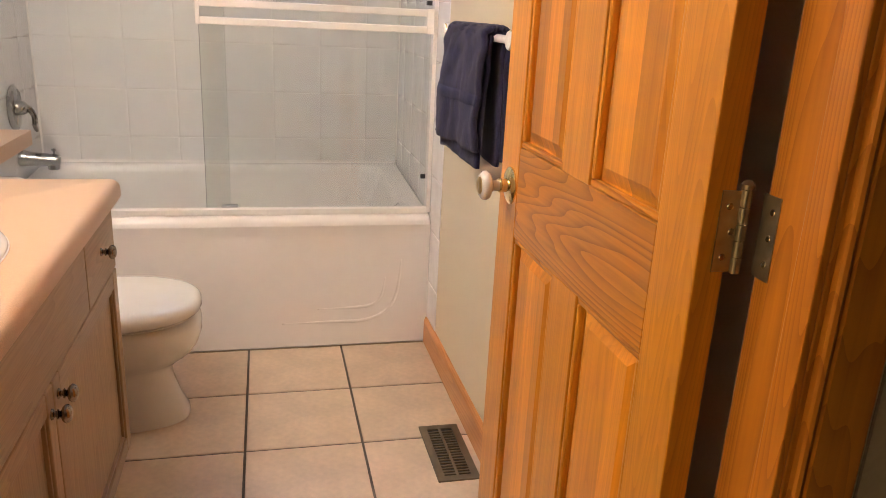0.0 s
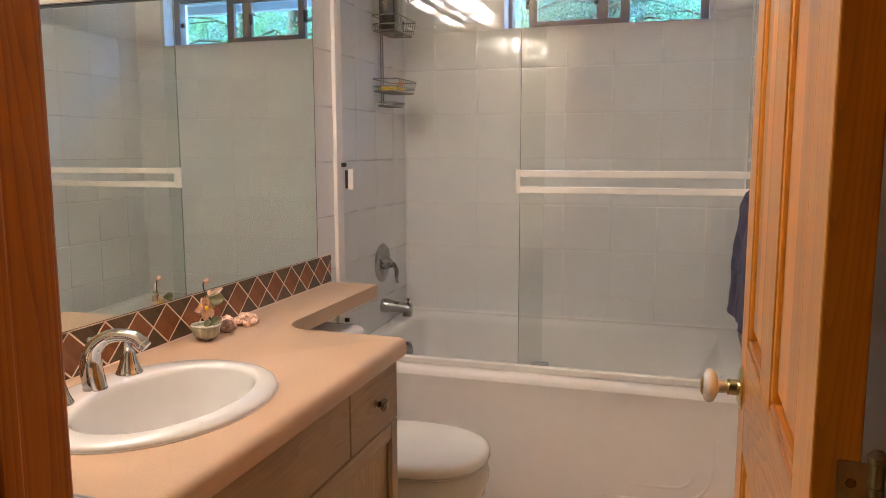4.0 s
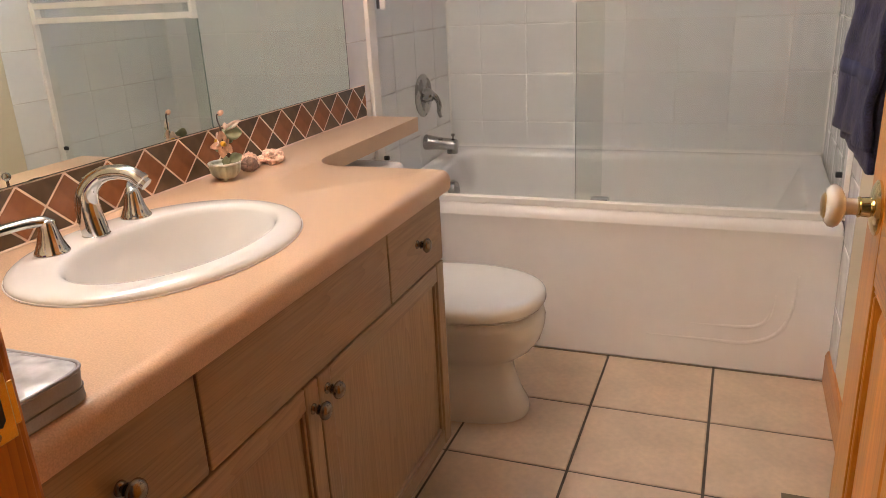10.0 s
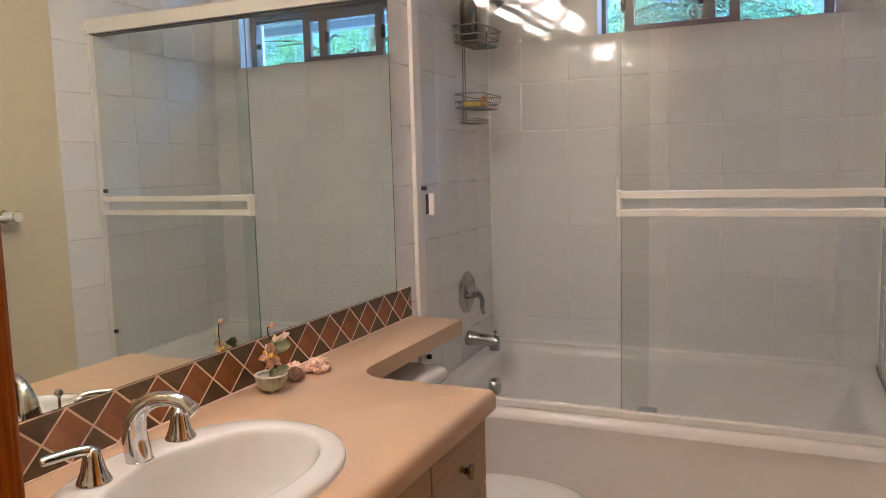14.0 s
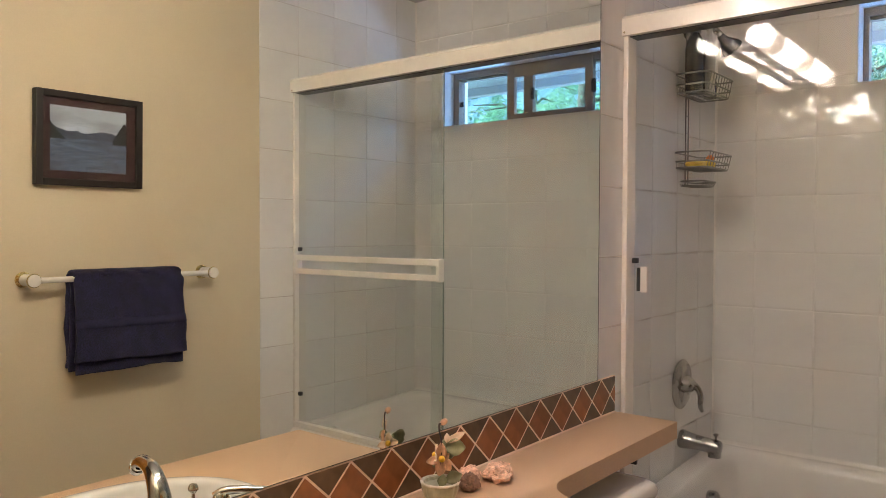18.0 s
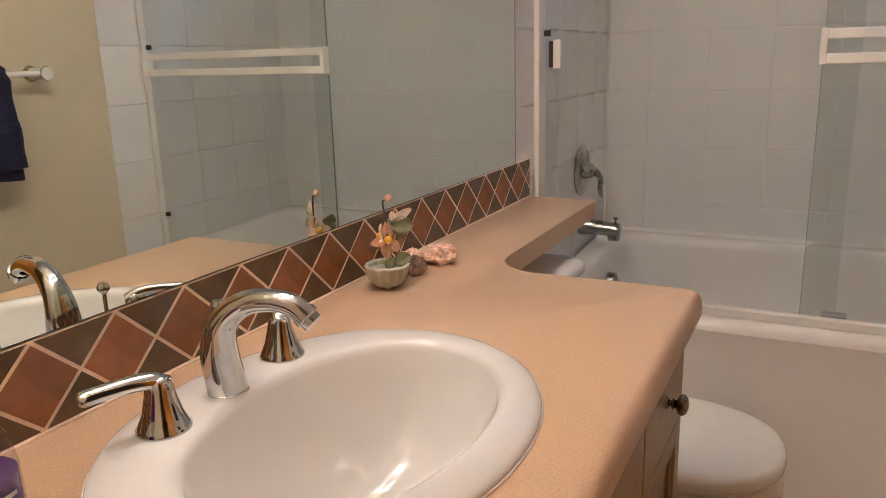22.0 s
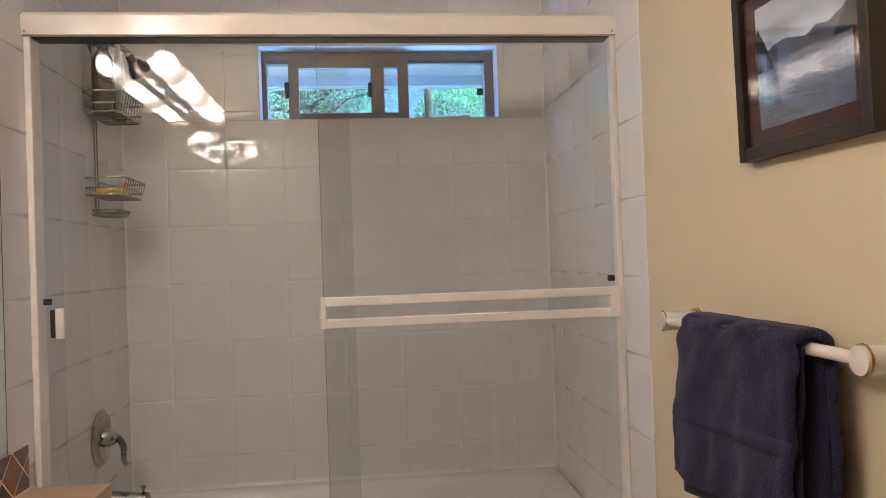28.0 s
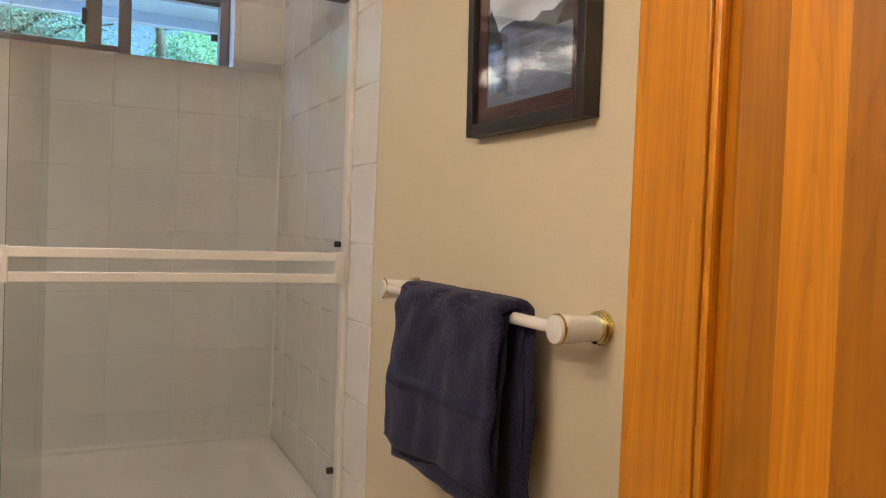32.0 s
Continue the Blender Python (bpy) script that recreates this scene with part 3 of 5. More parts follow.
loops += [basin(0.115, 0.075, 0.08, 0.062, 0.10, RIM + 0.002), basin(0.125, 0.085, 0.09, 0.072, 0.11, RIM - 0.006), basin(0.133, 0.093, 0.10, 0.08, 0.115, RIM - 0.03),
          basin(0.15, 0.11, 0.16, 0.10, 0.13, 0.36), basin(0.17, 0.13, 0.25, 0.13, 0.14, 0.20), basin(0.19, 0.16, 0.31, 0.16, 0.13, 0.14), basin(0.25, 0.24, 0.38, 0.22, 0.09, 0.115)]
for lp in loops[5:10]:
    for p in lp:
        p.z += 0.033 * min(1.0, max(0.0, (p.y - 2.3) / 0.45))   # the ledge rises towards the wall
part("basin", rings(loops, False, True), ENAMEL, bath, smooth=50)
prof = [(YT + 0.05, 0.0), (YT + 0.004, 0.0), (YT, 0.006), (YT + 0.004, 0.10), (YT + 0.010, 0.36), (YT + 0.010, RIM - 0.090), (YT + 0.0065, RIM - 0.066), (YT + 0.002, RIM - 0.047), (YT, RIM - 0.0355), (YT + 0.05, RIM - 0.0355)]
part("apron", prism(prof, "x", gap, W - gap), ENAMEL, bath, smooth=30)
def emboss(pts, r):
    """A raised line on the apron, fading out at both ends."""
    path = smooth_path([(x, YT + 0.0095 + 0.021 * min(z - 0.10, 0.26), z) for x, z in pts], 8)
    n_ = len(path) - 1
    return tube(path, [r * (0.66 + 0.34 * min(1, min(k, n_ - k) / 12)) for k in range(n_ + 1)], 12)
part("emboss", emboss([(0.97, 0.097), (1.15, 0.098), (1.28, 0.101), (1.362, 0.138), (1.40, 0.21), (1.415, 0.34)], 0.0088), ENAMEL, bath, "raised curved line", smooth=True)
part("emboss", emboss([(1.10, 0.150), (1.22, 0.152), (1.30, 0.160), (1.34, 0.195), (1.355, 0.27)], 0.0084), ENAMEL, bath, "raised curved line", smooth=True)
part("overflow_plate", lathe([(0.0, 0.0), (0.036, 0.0), (0.037, 0.018), (0.034, 0.027), (0.026, 0.030), (0.0, 0.0305)], (0.108, 2.53, 0.425), (1, 0, 0.12), 24), NICKEL, bath, "round grey overflow cover", smooth=40)
part("drain", lathe([(0.0, 0.0), (0.03, 0.0), (0.03, 0.004), (0.0, 0.006)], (0.36, 2.46, 0.115), (0, 0, 1), 20), NICKEL, bath, smooth=40)

# ---- shower screen ----
scr = thing("shower_screen", (W / 2, YG, RIM), "sliding glass bath screen in white frames", "shower screen")
ZH0, ZH1 = 1.918, 1.978
prof = [(YG - 0.032, ZH0), (YG - 0.034, ZH1 - 0.012), (YG - 0.024, ZH1 - 0.002), (YG - 0.01, ZH1), (YG + 0.045, ZH1), (YG + 0.05, ZH1 - 0.006), (YG + 0.05, ZH0)]
part("header", prism(prof, "x", 0.0033, W - 0.0033), PLASTIC, scr, "wide white head rail", smooth=30)
for x0, x1 in ((0.0033, 0.0195), (W - 0.0185, W - 0.0033)):
    part("jamb", box(x0, x1, YG - 0.022, YG + 0.04, RIM + 0.003, ZH0, 0.003), PLASTIC, scr)
# dark strip stands in for the shadow gap below the head rail
part("head_gap_shade", box(0.0195, W - 0.0185, YG - 0.012, YG + 0.040, ZH0 - 0.0028, ZH0 - 0.0004), EDGE, scr, "dark strip painted as shade under the head rail")
for x in (0.012, W - 0.016):
    part("screw", lathe([(0.003, 0.0), (0.003, 0.002), (0.001, 0.003)], (x, YG - 0.034, ZH0 + 0.008), (0, -1, 0), 8), HINGE, scr)
prof = [(YG - 0.028, RIM + 0.001), (YG - 0.026, RIM + 0.021), (YG - 0.020, RIM + 0.026), (YG - 0.012, RIM + 0.026), (YG - 0.010, RIM + 0.012), (YG + 0.04, RIM + 0.012), (YG + 0.046, RIM + 0.004)]
part("sill_track", prism(prof, "x", 0.0195, W - 0.0185), PLASTIC, scr, "low white bottom track", smooth=30)
g1 = part("glass_panel", box(0.720, W - 0.022, YG - 0.003, YG + 0.003, RIM + 0.014, ZH0 + 0.02), GLASSF, scr, "sliding clear glass panel with a towel rail")
g2 = part("glass_panel", box(0.022, 0.800, YG + 0.027, YG + 0.033, RIM + 0.014, ZH0 + 0.02), GLASS, scr, "inner sliding clear glass panel")
part("glass_edge", box(0.7184, 0.7198, YG - 0.003, YG + 0.003, RIM + 0.014, ZH0), GEDGE, g1, "dark cut edge")
for g in (g1, g2):
    g.visible_shadow = False
part("bottom_guide", box(0.770, 0.826, YG - 0.010, YG + 0.030, RIM + 0.012, RIM + 0.030, 0.002), POUCH, scr, "dark centre guide")
for z0, z1 in ((1.216, 1.240), (1.160, 1.184)):
    part("towel_rail", box(0.724, W - 0.034, YG - 0.034, YG - 0.022, z0, z1, 0.003), PLASTIC, scr, "flat white rail")
for x0, x1 in ((0.711, 0.726), (W - 0.046, W - 0.020)):
    part("rail_bracket", box(x0, x1, YG - 0.036, YG - 0.004, 1.158, 1.242, 0.003), PLASTIC, scr)
part("pull_handle", box(0.048, 0.070, YG + 0.010, YG + 0.022, 1.160, 1.238, 0.003), PLASTIC, scr, "small white pull")
part("pull_gasket", box(0.036, 0.0475, YG + 0.012, YG + 0.026, 1.164, 1.234, 0.001), BLACK, scr, "black gasket beside the pull")
for x, y, z in ((0.024, YG + 0.016, 1.255), (W - 0.040, YG - 0.004, 1.262), (W - 0.040, YG - 0.004, 0.65), (0.026, YG + 0.016, 0.65)):
    part("bumper", box(x - 0.002, x + 0.016, y - 0.008, y + 0.004, z - 0.008, z + 0.008, 0.002), BLACK, scr, "small black bumper")

# ---- mirror and vanity light ----
MY0, MY1, MZ0, MZ1 = 0.05, 1.900, 0.922, 2.032
mir = thing("mirror", (0, (MY0 + MY1) / 2, MZ0), "large frameless mirror above the tiled backsplash", "mirror")
part("backing", box(-0.002, 0.010, MY0, MY1, MZ0, MZ1), EDGE, mir)
part("edge_line", box(0.0100, 0.0123, MY1 - 0.004, MY1 - 0.001, MZ0, MZ1), EDGE, mir, "dark worn edge")
part("glass", box(0.0102, 0.012, MY0 + 0.002, MY1 - 0.004, MZ0 + 0.002, MZ1 - 0.002), MIRROR, mir)

lamp = thing("vanity_light", (0.0, 0.66, 2.05), "chrome vanity light bar with eight lit globe bulbs", "wall lamp")
part("backplate", box(-0.002, 0.028, 0.05, 1.27, 2.045, 2.155, 0.006), CHROME, lamp, "long polished chrome plate")
for k in range(8):
    y = 1.192 - k * 0.152
    part("socket", lathe([(0.024, 0.0), (0.022, 0.02), (0.018, 0.028)], (0.028, y, 2.10), (1, 0, 0), 16), CHROME, lamp, smooth=40)
    part("bulb", lathe([(0.014, 0.02), (0.016, 0.034), (0.033, 0.046), (0.0435, 0.064), (0.047, 0.084), (0.0435, 0.104), (0.032, 0.120), (0.015, 0.1295), (0.0, 0.131)], (0.028, y, 2.10), (1, 0, 0), 20),
         BULBP if k in (1, 4, 7) else BULBW, lamp, "lit round globe bulb", smooth=True)

# ---- vanity cabinet ----
VX, VY0, VY1 = 0.545, Y0 + 0.003, 1.268
van = thing("vanity_cabinet", (VX / 2, (VY0 + VY1) / 2, 0), "greyed oak vanity cabinet with drawers, doors and dark bronze knobs", "cabinet")
part("end_panel", box(0.0, VX - 0.018, VY1 - 0.016, VY1, 0.09, 0.767), OAK, van, "plain oak end panel")
part("end_panel", box(0.0, VX - 0.018, VY0, VY0 + 0.016, 0.09, 0.767), OAK, van)
part("bottom_panel", box(0.0, VX - 0.018, VY0 + 0.016, VY1 - 0.016, 0.09, 0.106), OAKH, van)
part("back_panel", box(0.0, 0.006, VY0 + 0.016, VY1 - 0.016, 0.106, 0.767), OAKH, van)
part("plinth", box(0.02, VX - 0.080, VY0, VY1 - 0.030, 0.0, 0.09), OAKH, van)
part("face_frame", box(VX - 0.018, VX - 0.003, VY0, VY1, 0.090, 0.767), OAKH, van)
part("corner_strip", box(VX - 0.016, VX + 0.002, VY1 - 0.012, VY1 + 0.003, 0.090, 0.767, 0.002), OAK, van)
FX0, FX1 = VX - 0.002, VX + 0.016
def knob(parent, y, z, x=FX1):
    prof = [(0.010, 0.0), (0.0095, 0.002), (0.0055, 0.005), (0.005, 0.008), (0.009, 0.0095), (0.009, 0.0115), (0.0055, 0.013), (0.007, 0.0155), (0.0135, 0.0185), (0.0165, 0.0225), (0.0160, 0.0265), (0.0125, 0.0305), (0.007, 0.0325), (0.0, 0.033)]
    return part("knob", lathe(prof, (x, y, z), (1, 0, 0), 18), KNOBM, parent, "round dark bronze knob", smooth=40)
for name, y0, y1, ky in (("drawer", 0.062, 0.3615, 0.212), ("false_front", 0.3655, 0.9625, None), ("drawer", 0.9665, 1.2635, 1.113)):
    d = part(name, box(FX0, FX1, y0, y1, 0.602, 0.763, 0.003), OAKH, van)
    if ky:
        knob(d, ky, 0.685)
def cab_door(y0, y1, z0, z1, ky, kz):
    w = 0.042
    d = part("cabinet_door", box(FX0, FX1 - 0.012, y0 + 0.01, y1 - 0.01, z0 + 0.01, z1 - 0.01), OAK, van, "framed cabinet door")
    for b in ((y0, y0 + w, z0, z1), (y1 - w, y1, z0, z1)):
        part("stile", box(FX0 + 0.001, FX1, b[0], b[1], b[2], b[3], 0.003), OAK, d)
    for b in ((y0 + w, y1 - w, z0, z0 + w), (y0 + w, y1 - w, z1 - w, z1)):
        part("rail", box(FX0 + 0.001, FX1 - 0.0005, b[0], b[1], b[2], b[3], 0.003), OAKH, d)
    for b in ((y0 + w, y0 + w + 0.008, z0 + w, z1 - w), (y1 - w - 0.008, y1 - w, z0 + w, z1 - w)):
        part("bead", box(FX0 + 0.002, FX1 - 0.005, b[0], b[1], b[2], b[3], 0.002), OAK, d)
    for b in ((y0 + w + 0.008, y1 - w - 0.008, z0 + w, z0 + w + 0.008), (y0 + w + 0.008, y1 - w - 0.008, z1 - w - 0.008, z1 - w)):
        part("bead", box(FX0 + 0.002, FX1 - 0.005, b[0], b[1], b[2], b[3], 0.002), OAKH, d)
    knob(d, ky, kz)
cab_door(0.062, 0.653, 0.104, 0.5975, 0.631, 0.549)
cab_door(0.6565, 1.2635, 0.104, 0.5975, 0.681, 0.562)

# ---- counter ----
SX, SY, SA, SB = 0.287, 0.652, 0.270, 0.216     # sink centre and half sizes along the wall and across
def counter_outline(ef, eo):
    """Outline of the worktop with its narrow shelf over the toilet tank: inset ef at the rounded front, eo at the square-cut edges."""
    r = 0.095
    xf, xs, ye, yt = 0.583 - ef, 0.200 - eo, 1.283 - eo, 2.006 - eo
    pts = [Vector((0.0, Y0 + 0.002)), Vector((xf, Y0 + 0.002))]
    for k in range(5):
        a = radians(90 * k / 4)
        pts.append(Vector((xf - 0.005 + 0.005 * math.cos(a), ye - 0.005 + 0.005 * math.sin(a))))
    ri = r + eo
    for k in range(15):
        a = radians(270 - 90 * k / 14)
        pts.append(Vector((xs + ri + ri * math.cos(a), ye + ri + ri * math.sin(a))))
    pts += [Vector((xs, yt)), Vector((0.0, yt))]
    return pts
counter = thing("countertop", (0.28, 0.68, 0.767), "pink-beige speckled laminate counter with a banjo shelf", "countertop")
bm = bmesh.new()
R = 0.021
steps = [(0.004, 0.0, CT - 0.047), (0.0, 0.0, CT - 0.041), (0.0, 0.0, CT - R)] + [(R * (1 - math.cos(radians(a))), 0.0, CT - R + R * math.sin(radians(a))) for a in (15, 30, 45, 60, 75)]
rows = [[bm.verts.new((p.x, p.y, z)) for p in counter_outline(i, o)] for i, o, z in steps]
top = [bm.verts.new((p.x, p.y, CT)) for p in counter_outline(R + 0.004, 0.0015)]
rows.append(top)
for a, b in zip(rows, rows[1:]):
    for i in range(len(a)):
        j = (i + 1) % len(a)
        bm.faces.new((a[i], a[j], b[j], b[i]))
hole = [bm.verts.new((p.x, p.y, CT)) for p in oval(SX, SY, CT, SB - 0.02, SA - 0.02, 40)]
flat = top + hole
for tri in tessellate_polygon([[v.co.copy() for v in top], [v.co.copy() for v in hole]]):
    try:
        bm.faces.new([flat[i] for i in tri])
    except ValueError:
        pass
low = [bm.verts.new((v.co.x, v.co.y, CT - 0.047)) for v in hole]
for i in range(len(hole)):
    j = (i + 1) % len(hole)
    bm.faces.new((hole[i], hole[j], low[j], low[i]))
flat = rows[0] + low
for tri in tessellate_polygon([[v.co.copy() for v in rows[0]], [v.co.copy() for v in low]]):
    try:
        bm.faces.new([flat[i] for i in tri])
    except ValueError:
        pass
part("worktop", bm, LAMIN, counter, smooth=35)
part("support", box(0.004, 0.03, 1.90, 1.925, 0.70, 0.767, 0.003), PLASTIC, counter, "small white shelf support")
part("caulk_strip", box(0.012, 0.0165, Y0 + 0.004, 2.002, CT, CT + 0.0028, 0.001), DGROUT, counter, "pale sealant line")

# ---- sink and faucet ----
sink = thing("sink", (SX, SY, CT), "oval white drop-in basin with a wide rim", "sink")
loops = []
# inset on the front side, on the wall side and at the ends, height over the counter
for fr_in, wall_in, end_in, z in ((0, 0, 0, 0.0005), (-0.001, -0.001, -0.001, 0.004), (0.001, 0.001, 0.001, 0.008), (0.007, 0.007, 0.007, 0.012), (0.018, 0.020, 0.018, 0.0155),
                                  (0.036, 0.090, 0.044, 0.0178), (0.042, 0.097, 0.051, 0.0168), (0.0465, 0.102, 0.0565, 0.0138), (0.050, 0.106, 0.061, 0.006), (0.053, 0.110, 0.065, -0.007),
                                  (0.067, 0.120, 0.080, -0.035), (0.082, 0.132, 0.098, -0.075), (0.105, 0.147, 0.128, -0.115), (0.133, 0.163, 0.17, -0.14), (0.16, 0.18, 0.21, -0.15)):
    loops.append(oval(SX + (wall_in - fr_in) / 2, SY, CT + z, SB - (wall_in + fr_in) / 2, SA - end_in, 56, 2.06))
part("bowl", rings(loops, False, True), SINKW, sink, smooth=60)
part("sealant", tube(oval(SX, SY, CT + 0.0012, SB + 0.0012, SA + 0.0012, 72, 2.06), 0.0016, 6, closed=True), LABELW, sink, "yellowed sealant bead round the rim", smooth=60)
part("drain", lathe([(0.0, 0.0), (0.024, 0.0), (0.024, 0.003), (0.012, 0.005), (0.0, 0.006)], (SX + 0.02, SY, CT - 0.149), (0, 0, 1), 20), CHROME, sink, smooth=40)
faucet = thing("faucet", (0.13, 0.63, CT + 0.012), "polished chrome widespread faucet with two levers", "faucet")
SP = Vector((0.150, 0.636, CT + 0.0175))
path = smooth_path([SP, SP + Vector((-0.006, -0.002, 0.05)), SP + Vector((0.003, 0.000, 0.084)), SP + Vector((0.030, 0.006, 0.107)), SP + Vector((0.062, 0.012, 0.113)), SP + Vector((0.088, 0.017, 0.109)), SP + Vector((0.103, 0.020, 0.098))], 6)
rad = [0.0236 - 0.0018 * min(1, i / 6) - 0.0045 * min(1, max(0, i - 6) / 6) - 0.0032 * min(1, max(0, i - 12) / 6) - 0.0012 * min(1, max(0, i - 18) / 6) for i in range(len(path))]
part("spout", tube(path, rad, 20), CHROME, faucet, smooth=50)
d = (path[-1] - path[-3]).normalized()
part("aerator", lathe([(0.0145, -0.004), (0.0145, 0.003), (0.0118, 0.005), (0.0118, 0.012), (0.0, 0.012)], path[-1], d, 18), CHROME, faucet, smooth=40)
part("spout_base", lathe([(0.0240, 0.0), (0.0240, 0.0015), (0.0232, 0.0022)], SP, (0, 0, 1), 24), CHROME, faucet, smooth=40)
part("lift_rod", join(lathe([(0.0028, 0.0), (0.0028, 0.085), (0.0, 0.085)], SP + Vector((-0.040, 0.037, 0)), (0, 0, 1), 10),
                      lathe([(0.003, 0.078), (0.0085, 0.084), (0.0085, 0.088), (0.006, 0.093), (0.0, 0.095)], SP + Vector((-0.040, 0.037, 0)), (0, 0, 1), 14)), CHROME, faucet, "small lift rod", smooth=40)
for hx, hy, tip in ((0.153, 0.536, (-0.036, -0.060)), (0.140, 0.747, (-0.054, 0.058))):
    o = Vector((hx, hy, CT + 0.0175))
    h = part("handle", lathe([(0.0285, 0.0), (0.0288, 0.003), (0.0265, 0.006), (0.0205, 0.020), (0.0160, 0.038), (0.0145, 0.046), (0.0125, 0.053), (0.007, 0.058), (0.0, 0.059)], o, (0, 0, 1), 22), CHROME, faucet, "bell shaped chrome handle", smooth=50)
    tx, ty = tip
    lp = smooth_path([o + Vector((-tx * 0.12, -ty * 0.12, 0.046)), o + Vector((tx * 0.10, ty * 0.10, 0.055)), o + Vector((tx * 0.5, ty * 0.5, 0.056)), o + Vector((tx * 0.96, ty * 0.96, 0.053)), o + Vector((tx * 1.10, ty * 1.10, 0.0518))], 5)
    n = len(lp)
    part("lever", tube(lp, [(0.0118 - 0.0022 * min(1, 2 * i / (n - 1))) * (1.0 if i < n - 5 else math.sqrt(max(0.03, 1 - ((i - n + 6) / 5.2) ** 2))) for i in range(n)], 14, flat=0.75), CHROME, h, smooth=50)

# ---- backsplash ----
splash = thing("backsplash", (0.006, 1.0, CT + 0.003), "low backsplash of rust and olive diamond tiles", "backsplash")
part("grout_bed", box(0.0, 0.0117, Y0 + 0.003, 2.006, CT + 0.001, 0.921), DGROUT, splash)
P, YD = 0.1093, 0.5535
Z0, Z1, J = CT + 0.003, 0.9195, 0.0025
ZM = (Z0 + Z1) / 2
def diamond_mesh(name, poly, mat):
    """A flat glazed piece with eased edges, its face towards +x."""
    c = Vector((sum(p[0] for p in poly) / len(poly), sum(p[1] for p in poly) / len(poly)))
    loops = []
    for x, k in ((0.0, 1.0), (0.0030, 1.0), (0.0036, 0.975), (0.0036, 0.93)):
        loops.append([(x, c.x + (p[0] - c.x) * k, c.y + (p[1] - c.y) * k) for p in poly])
    return mesh_of(name, rings(loops), mat)
hw, hh = P / 2 - J * 1.4, (Z1 - Z0) / 2 - J * 1.2
red = diamond_mesh("diamond", [(-hw, 0), (0, -hh), (hw, 0), (0, hh)], DIARED)
tri_t = diamond_mesh("triangle", [(-hw, 0.0), (0, -hh), (hw, 0.0)], DIADARK)
tri_b = diamond_mesh("triangle", [(-hw, 0.0), (hw, 0.0), (0, hh)], DIADARK)
def piece(name, me, parent, place, scale=None):
    ob = new(name, me)
    ob.parent = parent
    ob.location = Vector(place) - ORIGIN[parent.name]
    if scale:
        ob.scale = scale
    return ob
def clipped(poly, limit, keep_below):
    """The part of a polygon on one side of a line across the strip."""
    out = []
    for a, b in zip(poly, poly[1:] + poly[:1]):
        ina, inb = (a[0] <= limit) == keep_below, (b[0] <= limit) == keep_below
        if ina:
            out.append(a)
        if ina != inb:
            t = (limit - a[0]) / (b[0] - a[0])
            out.append((limit, a[1] + t * (b[1] - a[1])))
    return out
SPL0, SPL1 = Y0 + 0.004, 2.0045
WHOLE = (("diamond_tile", 0.5, ZM, red, [(-hw, 0), (0, -hh), (hw, 0), (0, hh)], DIARED), ("triangle_tile", 0.0, Z1, tri_t, [(-hw, 0.0), (0, -hh), (hw, 0.0)], DIADARK),
         ("triangle_tile", 0.0, Z0, tri_b, [(-hw, 0.0), (hw, 0.0), (0, hh)], DIADARK))
for k in range(-6, 15):
    for nm, step, z, me_, poly, mat_ in WHOLE:
        yc = YD + (k + step) * P
        if yc - hw >= SPL0 and yc + hw <= SPL1:
            piece(nm, me_, splash, (0.009, yc, z))
        elif yc + hw > SPL0 + 0.006 and yc - hw < SPL1 - 0.006:
            low_end = yc - hw < SPL0
            cut = clipped(poly, (SPL0 if low_end else SPL1) - yc, not low_end)
            if len(cut) > 2:
                piece(nm, diamond_mesh("cut_tile", cut, mat_), splash, (0.009, yc, z))

# ---- toilet ----
TY = 1.606
toil = thing("toilet", (0.35, TY, 0), "white two-piece toilet with the lid closed", "toilet")
def bowl_ring(x0, x1, hw_, z, p=2.3, n=36):
    return oval((x0 + x1) / 2, TY, z, (x1 - x0) / 2, hw_, n, p)
part("bowl", rings([bowl_ring(0.17, 0.678, 0.120, 0.0, 2.6), bowl_ring(0.17, 0.676, 0.118, 0.018, 2.6), bowl_ring(0.18, 0.655, 0.110, 0.06, 2.5), bowl_ring(0.19, 0.636, 0.104, 0.12, 2.4), bowl_ring(0.19, 0.630, 0.104, 0.16, 2.3), bowl_ring(0.185, 0.652, 0.120, 0.186, 2.25),
                    bowl_ring(0.18, 0.690, 0.150, 0.212, 2.2), bowl_ring(0.17, 0.714, 0.172, 0.245, 2.2), bowl_ring(0.165, 0.725, 0.184, 0.280, 2.2), bowl_ring(0.16, 0.727, 0.188, 0.312, 2.2), bowl_ring(0.16, 0.722, 0.186, 0.334, 2.2), bowl_ring(0.19, 0.70, 0.17, 0.342, 2.2)]), CHINA, toil, smooth=60)
part("seat", rings([bowl_ring(0.235, 0.712, 0.184, 0.343), bowl_ring(0.234, 0.713, 0.185, 0.345), bowl_ring(0.234, 0.713, 0.185, 0.347), bowl_ring(0.25, 0.700, 0.172, 0.3490)]), CHINA, toil, smooth=50)
